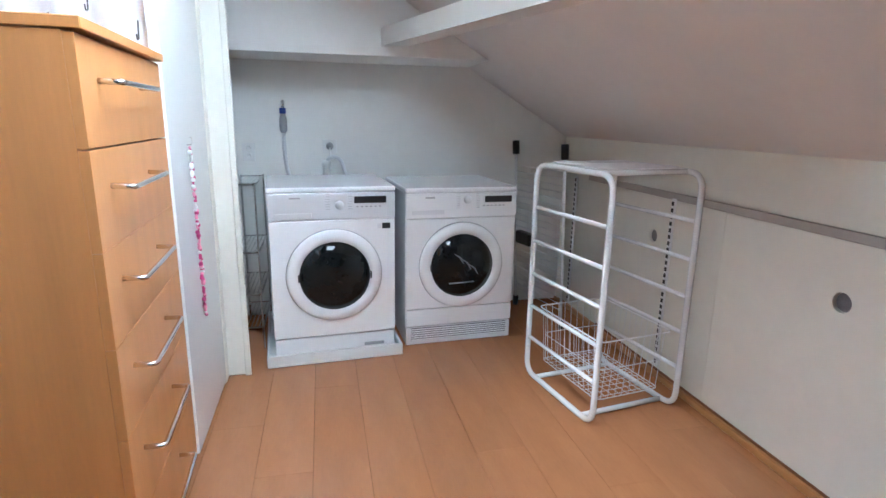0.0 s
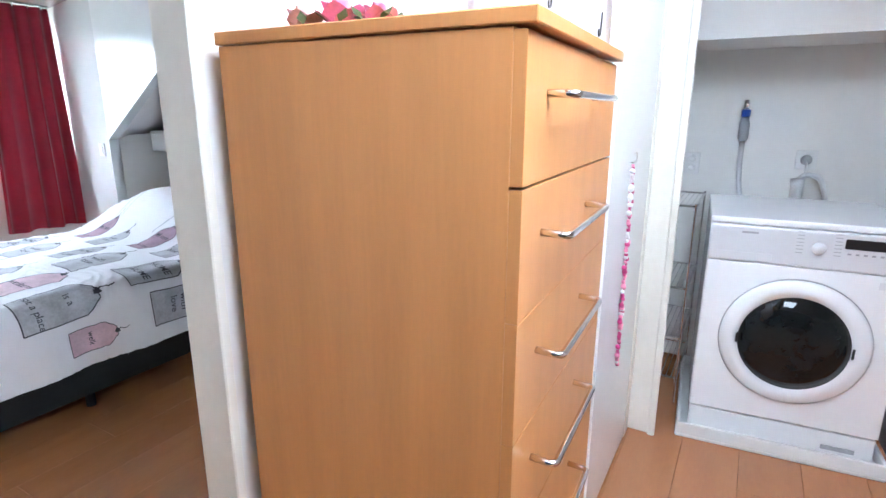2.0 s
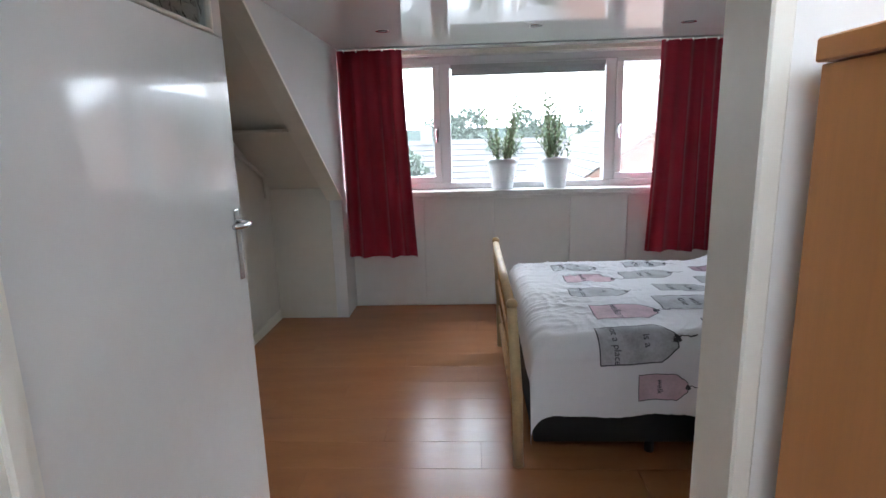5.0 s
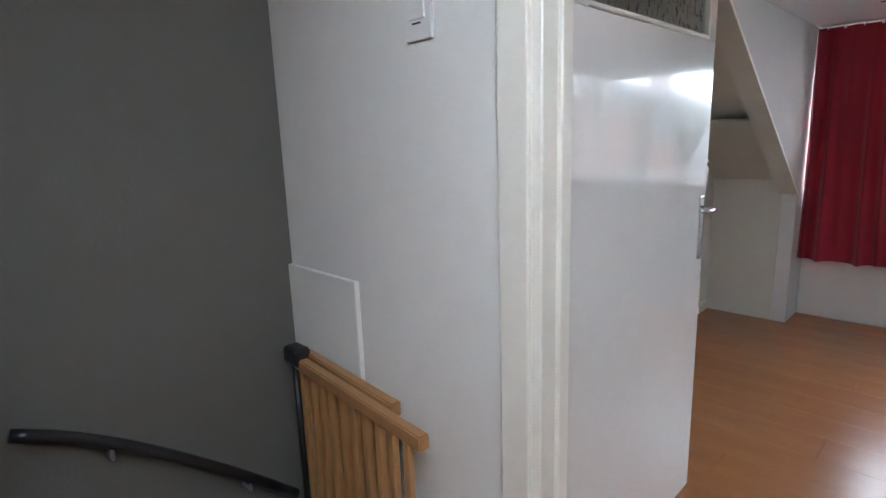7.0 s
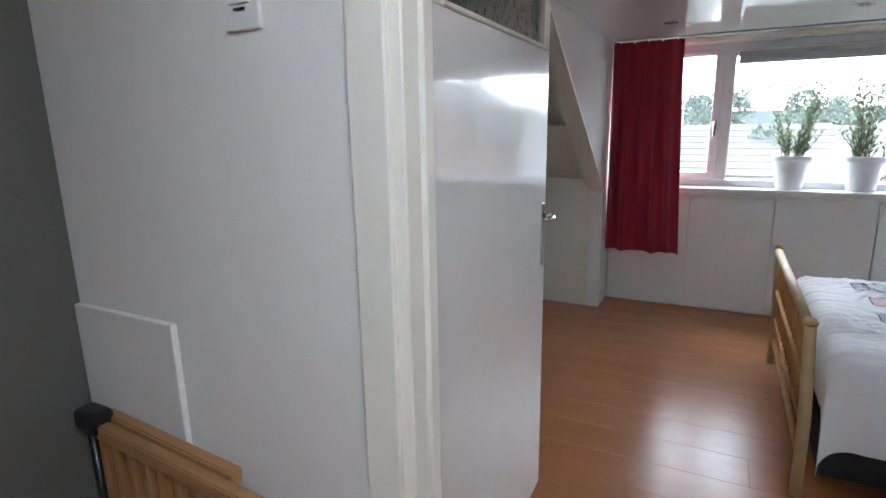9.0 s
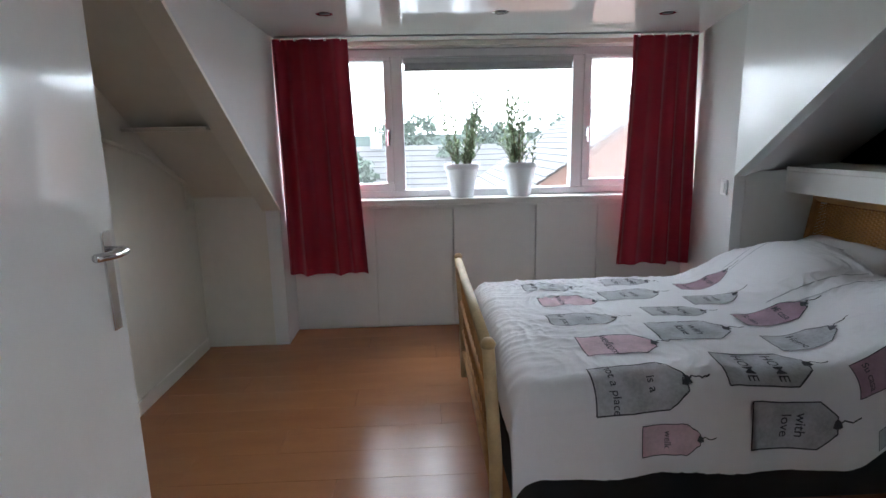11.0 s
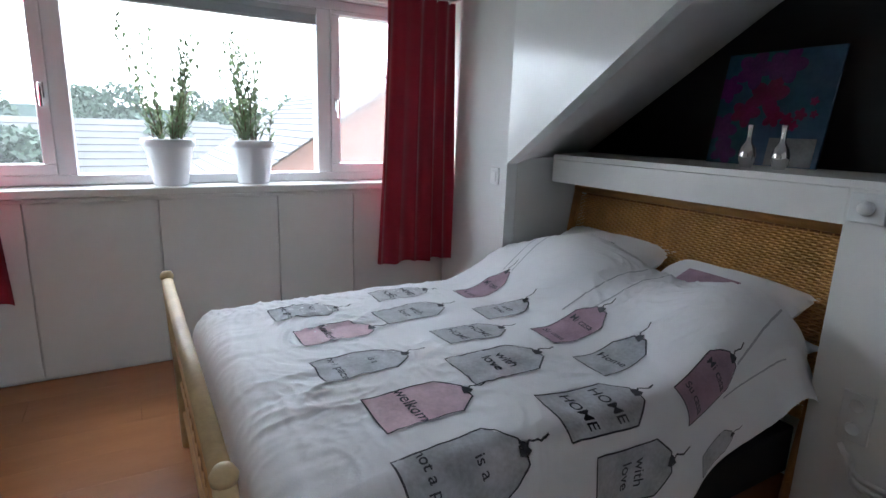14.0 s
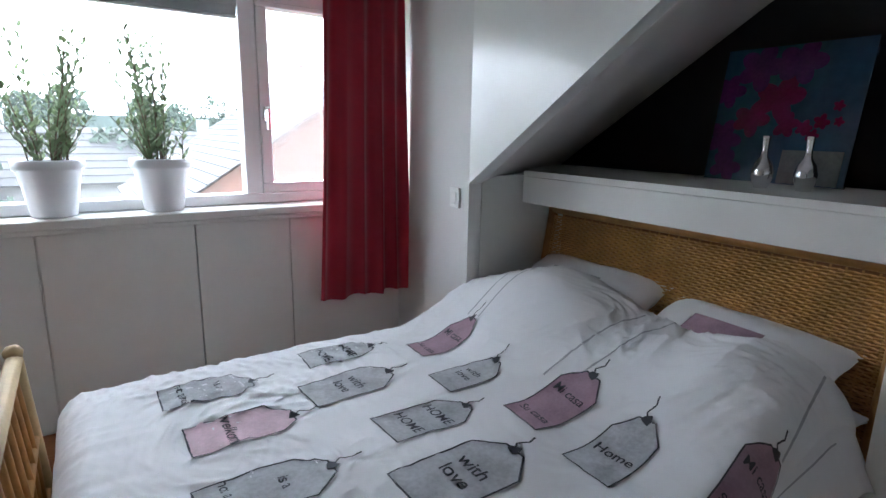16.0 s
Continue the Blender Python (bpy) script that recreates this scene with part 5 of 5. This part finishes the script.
# ---- curtains ----
def curtain(name, label, y0t, y1t, y0b, y1b, ztop, zbot, folds, seed):
    c = thing(name, label, "curtain", (-3.285, 0, 0), group="curtains")
    rng = random.Random(seed)
    ph = [rng.uniform(-0.5, 0.5) for _ in range(folds + 2)]
    bm = bmesh.new()
    nu, nv = folds * 14, 40
    g = []
    for i in range(nu + 1):
        u = i / nu
        row = []
        for j in range(nv + 1):
            v = j / nv
            k = u * folds
            a = 2 * math.pi * k + ph[int(k)] * (1 - (k % 1)) + ph[int(k) + 1] * (k % 1)
            amp = 0.008 + (0.010 + 0.006 * math.sin(k * 1.7 + seed)) * min(1, v * 1.6)
            y = (y0t + (y1t - y0t) * u) * (1 - v ** 1.5) + (y0b + (y1b - y0b) * u) * v ** 1.5
            x = amp * math.sin(a) + 0.010 * math.sin(a * 0.5 + 2 * v + seed)
            y += 0.006 * math.cos(a) * min(1, v * 2)
            z = ztop + (zbot - ztop) * v + 0.006 * math.sin(a * 0.5 + seed) * v
            row.append(bm.verts.new((x, y, z)))
        g.append(row)
    for i in range(nu):
        for j in range(nv):
            bm.faces.new((g[i][j], g[i + 1][j], g[i + 1][j + 1], g[i][j + 1]))
    part("cloth", bm, RED, c, "deep red pleated cloth", smooth=True)
    hb = bmesh.new()
    for i in range(folds):
        y = y0t + (y1t - y0t) * (i + 0.5) / folds
        box((-0.006, y - 0.006, ztop - 0.01), (0.004, y + 0.006, ztop + 0.012), 0.001, hb)
    part("gliders", hb, PLASTIC2, c, "white curtain gliders", "stuff")


curtain("curtain", "deep red curtain drawn to the alcove side of the window", 1.288, 1.735, 1.288, 1.79, 1.868, 0.425, 5, 1)
curtain("curtain", "deep red curtain drawn beside the light switch", 3.47, 3.885, 3.42, 3.915, 1.868, 0.435, 5, 2)


# ---- plants ----
def plant(y, seed, label):
    p = thing("potted_plant", label, "potted plant", (-3.515, y, 0.886), group="potted plants")
    part("pot", lathe([(0.0, 0.0), (0.072, 0.0), (0.077, 0.006), (0.106, 0.178), (0.113, 0.181), (0.117, 0.186), (0.120, 0.218), (0.114, 0.222), (0.107, 0.218), (0.104, 0.19), (0.0, 0.19)], 40), POT, p, "white glazed pot", smooth=True)
    part("soil", lathe([(0.0, 0.204), (0.105, 0.198)], 24), SOIL, p, "dark soil")
    rng = random.Random(seed)
    st, lv = bmesh.new(), bmesh.new()
    for k in range(24):
        a = rng.uniform(0, 2 * math.pi)
        r0, r1 = rng.uniform(0.02, 0.08), rng.uniform(0.10, 0.20)
        hgt = rng.choice((0.20, 0.32, 0.42, 0.50, 0.54)) * rng.uniform(0.92, 1.08)
        pts = []
        for j in range(9):
            s = j / 8
            rr = r0 + (r1 - r0) * s ** 1.3
            pts.append(Vector((rr * math.cos(a) + 0.006 * math.sin(5 * s + k), rr * math.sin(a) + 0.006 * math.cos(4 * s + k), 0.19 + hgt * s)))
        tube(pts, [0.0030 * (1 - 0.5 * j / 8) for j in range(9)], st, 4)
        nl = int(hgt * 84)
        for i in range(nl):
            s = 0.10 + 0.88 * i / nl
            f = s * 8
            q = pts[int(f)].lerp(pts[min(int(f) + 1, 8)], f % 1)
            b = i * 2.39996 + k
            ln = rng.uniform(0.038, 0.056) * (1.15 - 0.35 * s)
            d = Vector((math.cos(b), math.sin(b), 0.9)).normalized()
            w = d.cross(Vector((0, 0, 1))).normalized()  * ln * 0.17
            tip = q + d * ln
            m_ = q + d * ln * 0.5 + Vector((0, 0, -0.001))
            lv.faces.new([lv.verts.new(v) for v in (q, m_ + w, tip, m_ - w)])
    part("stem", st, STEM, p, "thin brown stems", "stuff")
    part("leaves", lv, LEAF, p, "narrow grey-green leaves", "stuff")


plant(2.43, 3, "sparse narrow-leaved plant in a white pot on the sill")
plant(2.82, 8, "bushy narrow-leaved plant in a white pot on the sill")

# ---- ledge things ----
GLASSPIC = material("picture_blue_ground", (0.035, 0.08, 0.14), 0.15, noise_scale=3, amount=0.4, coat=0.5)
PICPURPLE = material("picture_purple_petal", (0.10, 0.02, 0.13), 0.15, noise_scale=9, amount=0.4, coat=0.5)
PICMAG = material("picture_magenta_petal", (0.18, 0.012, 0.08), 0.15, noise_scale=9, amount=0.4, coat=0.5)
PICWHITE = material("picture_pale_print", (0.16, 0.17, 0.17), 0.15, noise_scale=9, amount=0.3, coat=0.5)
pic = thing("picture", "picture of purple orchids leaning on the black wall", "picture", (-1.80, 4.40, LEDGE_Z + 0.001), -2)
pic.matrix_world = pic.matrix_world @ pose(0, 0, 0, -9, 0, 0) @ Matrix.Scale(0.945, 4)
part("panel", box((-0.235, 0.0, 0.0), (0.235, 0.012, 0.47), 0.001), GLASSPIC, pic, "blue-grey picture panel")
rng = random.Random(12)


def petals(cx, cz, r, mat, n=5, lab="orchid petals"):
    bm = bmesh.new()
    for k in range(n):
        a = 2 * math.pi * k / n + rng.uniform(-0.2, 0.2)
        c = Vector((cx + 0.5 * r * math.cos(a), -0.0012 - 0.0003 * k, cz + 0.5 * r * math.sin(a)))
        vs = []
        for i in range(14):
            b = 2 * math.pi * i / 14
            q = Vector((0.52 * r * math.cos(b), 0, 0.36 * r * math.sin(b)))
            q.rotate(Euler((0, -a, 0)))
            q = c + q
            q.x, q.z = min(max(q.x, -0.233), 0.233), min(max(q.z, 0.002), 0.468)
            vs.append(bm.verts.new(q))
        bm.faces.new(vs)
    part("petals", bm, mat, pic, lab)


for cx, cz, r, mt in ((-0.10, 0.40, 0.085, PICPURPLE), (0.03, 0.41, 0.08, PICPURPLE), (-0.20, 0.32, 0.06, PICPURPLE), (-0.02, 0.29, 0.085, PICMAG), (-0.10, 0.22, 0.065, PICMAG), (0.02, 0.20, 0.045, PICMAG), (-0.19, 0.15, 0.07, PICPURPLE), (-0.16, 0.05, 0.06, PICPURPLE), (0.08, 0.19, 0.028, PICMAG), (0.13, 0.21, 0.026, PICMAG), (0.11, 0.165, 0.022, PICMAG), (0.17, 0.26, 0.018, PICMAG), (0.18, 0.21, 0.016, PICMAG)):
    petals(cx, cz, r, mt)
part("pale_block", box((0.03, -0.002, 0.003), (0.215, -0.0008, 0.115)), PICWHITE, pic, "pale printed block")
for x, y in ((-1.675, 4.20), (-1.565, 4.215)):
    v = thing("vase", "small chrome bottle vase on the ledge", "vase", (x - 0.045, y, LEDGE_Z + 0.0005), group="chrome vases")
    v.scale = (0.90, 0.90, 1.12)
    part("body", lathe([(0.0, 0.0), (0.020, 0.0), (0.024, 0.008), (0.031, 0.028), (0.032, 0.042), (0.026, 0.064), (0.012, 0.082), (0.009, 0.10), (0.011, 0.125), (0.012, 0.135), (0.009, 0.134), (0.007, 0.10)], 28), CHROME, v, smooth=True)

# ---- outside ----
ground = setting("ground", box((-400, -400, -6.4), (400, 400, -6.2)), GRASS, "grass and gardens far below the window", "ground")
setting("road", box((-30, -60, -6.2), (-24, 60, -6.17)), PAVE, "grey paved street", "road")


def house(cx, cy, w, d, eave, ridge, turn, label, wall=BRICK, near=False):
    h = thing("house", label, "house", (cx, cy, -6.2), turn, "houses")
    part("wall", prism([(-d / 2, 0), (d / 2, 0), (d / 2, eave), (0, ridge), (-d / 2, eave)], "x", -w / 2, w / 2), wall, h, "brick walls" if wall is BRICK else "pale walls")
    for s in (1, -1):
        L = math.hypot(d / 2 + 0.4, (ridge - eave) * (d / 2 + 0.4) / (d / 2))
        rows = 22 if near else 8
        bm = bmesh.new()
        for i in range(rows):
            a0, a1 = i / rows, (i + 1) / rows + 0.01
            for (k0, k1) in [(j / (26 if near else 1), (j + 0.97) / (26 if near else 1)) for j in range(26 if near else 1)]:
                x0, x1 = -w / 2 - 0.3 + (w + 0.6) * k0, -w / 2 - 0.3 + (w + 0.6) * k1
                q = []
                for a, up in ((a0, 0.10), (a1, 0.14)):
                    y = s * (d / 2 + 0.4) * a
                    z = ridge - (ridge - eave) / (d / 2) * (d / 2 + 0.4) * a + up
                    q.append((y, z))
                bm.faces.new([bm.verts.new(p) for p in ((x0, q[0][0], q[0][1]), (x1, q[0][0], q[0][1]), (x1, q[1][0], q[1][1]), (x0, q[1][0], q[1][1]))])
                bm.faces.new([bm.verts.new(p) for p in ((x0, q[1][0], q[1][1]), (x1, q[1][0], q[1][1]), (x1, q[1][0], q[1][1] - 0.06), (x0, q[1][0], q[1][1] - 0.06))])
        bmesh.ops.recalc_face_normals(bm, faces=bm.faces[:])
        part("roof", bm, ROOFTILE, h, "grey tiled roof slope")
    part("chimney", box((-w / 4 - 0.35, -0.35, ridge - 0.6), (-w / 4 + 0.35, 0.35, ridge + 0.9), 0.03), wall, h, "brick chimney")
    for i in range(int(w // 3)):
        for s in (1, -1):
            x = -w / 2 + 1.5 + 3 * i
            for z in (0.9, 3.5):
                if z + 1.2 < eave:
                    wb = part("window", box((x - 0.6, s * (d / 2) - 0.02, z), (x + 0.6, s * (d / 2) + 0.05, z + 1.2), 0.02), UPVC, h, "white window frame")
                    part("pane", box((x - 0.5, s * (d / 2) - 0.01, z + 0.1), (x + 0.5, s * (d / 2) + 0.06, z + 1.1)), DARKGLASS, wb, "dark window glass")
    return h


house(-17.5, 9.0, 8, 10, 5.6, 8.9, 0, "nearby brick house with a grey tiled roof and a brick gable", BRICK, True)
house(-34, 2, 10, 8, 5.0, 7.2, 92, "pale house with a grey tiled roof beyond the gardens", RENDERW)
house(-42, 14, 16, 8, 5.0, 7.0, 90, "row house with a tiled roof beyond the trees", RENDERW)
house(-38, -10, 18, 8, 5.0, 7.0, 90, "row house with a tiled roof beyond the trees", BRICK)
dm = thing("dormer", "white flat roofed dormer on the neighbouring roof", "dormer", (-18.5, 6.3, -1.6))
part("wall", box((-1.2, -0.8, 0), (1.2, 0.9, 0.95), 0.02), RENDERW, dm, "pale dormer walls")
part("roof", box((-1.35, -0.95, 0.95), (1.35, 1.0, 1.07), 0.02), UPVC, dm, "white dormer edge")


def tree(x, y, h, r, seed):
    t = thing("tree", "leafy green tree in the gardens", "tree", (x, y, -6.2), group="trees")
    rng = random.Random(seed)
    part("trunk", tube([(0, 0, 0), (0.1, 0.05, h * 0.4), (0.0, 0.1, h * 0.75)], [0.28, 0.2, 0.06], seg=8), BARK, t, smooth=True)
    lb = bmesh.new()
    for k in range(6):
        a = k * 1.05
        tube([(0.05, 0.05, h * (0.35 + 0.05 * k)), (r * 0.5 * math.cos(a), r * 0.5 * math.sin(a), h * (0.5 + 0.05 * k))], [0.1, 0.03], lb, 5)
    part("limbs", lb, BARK, t)
    n = 5200
    pos = np.random.RandomState(seed)
    cl = []
    for k in range(26):
        a, e = rng.uniform(0, 2 * math.pi), rng.uniform(-0.7, 1)
        q = r * rng.uniform(0.45, 0.85)
        cl.append((q * math.cos(a) * math.sqrt(1 - e * e * 0.8), q * math.sin(a) * math.sqrt(1 - e * e * 0.8), h * 0.66 + e * h * 0.27, r * rng.uniform(0.22, 0.42)))
    cl = np.array(cl)
    c = cl[pos.randint(0, len(cl), n)]
    d = pos.normal(size=(n, 3))
    d /= np.linalg.norm(d, axis=1)[:, None]
    p = c[:, :3] + d * c[:, 3:] * pos.uniform(0.6, 1.05, (n, 1))
    u = pos.normal(size=(n, 3)) * 0.10
    w = pos.normal(size=(n, 3)) * 0.10
    v = np.stack([p - u, p + w, p + u, p - w], 1).reshape(-1, 3)
    me = bpy.data.meshes.new("crown")
    me.from_pydata(v.tolist(), [], np.arange(4 * n).reshape(-1, 4).tolist())
    me.materials.append(FOLIAGE)
    ob = new("crown", me)
    ob.parent = t
    tagged(ob, "many small green leaves", kind="stuff")


for i, (x, y, h, r) in enumerate(((-27, -6.5, 7.0, 2.6), (-29, -2.0, 6.8, 2.4), (-34, 4.5, 6.9, 2.5), (-45, 22, 9.5, 4), (-50, 1, 9.5, 4), (-52, -8, 9.6, 4.2), (-55, 9, 9.8, 4.2), (-50, -16, 9.5, 4.4), (-60, 16, 10, 4.5), (-36, 20, 8.8, 3.4))):
    tree(x, y, h, r, i + 1)
haze = setting("backdrop", box((-190, -160, -6.2), (-188, 160, 4.0)), material("far_woods", (0.06, 0.08, 0.075), 1.0, noise_scale=0.05, amount=0.12), "misty far woods", "woods")

# ---- floor planks, last ----
plank_mesh = {}


def plank(x0, x1, y0, y1, parent):
    key = (round(x1 - x0, 3), round(y1 - y0, 3))
    if key not in plank_mesh:
        bm = bmesh.new()
        a, b = key
        g = 0.0003
        t = [bm.verts.new(p) for p in ((g + 0.0006, g + 0.0006, 0), (a - g - 0.0006, g + 0.0006, 0), (a - g - 0.0006, b - g - 0.0006, 0), (g + 0.0006, b - g - 0.0006, 0))]
        s = [bm.verts.new(p) for p in ((g, g, -0.0012), (a - g, g, -0.0012), (a - g, b - g, -0.0012), (g, b - g, -0.0012))]
        e = [bm.verts.new((v.co.x, v.co.y, -0.0115)) for v in s]
        bm.faces.new(t)
        for i in range(4):
            j = (i + 1) % 4
            bm.faces.new((s[i], s[j], t[j], t[i]))
            bm.faces.new((e[i], e[j], s[j], s[i]))
        me = bpy.data.meshes.new("plank")
        bm.to_mesh(me)
        bm.free()
        me.materials.append(LAMINATE)
        plank_mesh[key] = me
    ob = new("plank", plank_mesh[key])
    ob.location = (x0, y0, 0)
    ob.parent = parent
    tagged(ob, kind="structure")


PW, PL = 0.193, 1.285
for (X0, Y0, X1, Y1) in FLOORS:
    row = 0
    x = X0
    while x < X1 - 0.005:
        x2 = min(x + PW, X1)
        y = Y0 - PL + [0.42, 1.02, 0.15, 0.75][row % 4]
        while y < Y1 - 0.005:
            a, b = max(y, Y0), min(y + PL, Y1)
            if b - a > 0.01:
                plank(x, x2, a, b, floor)
            y += PL
        x, row = x2, row + 1
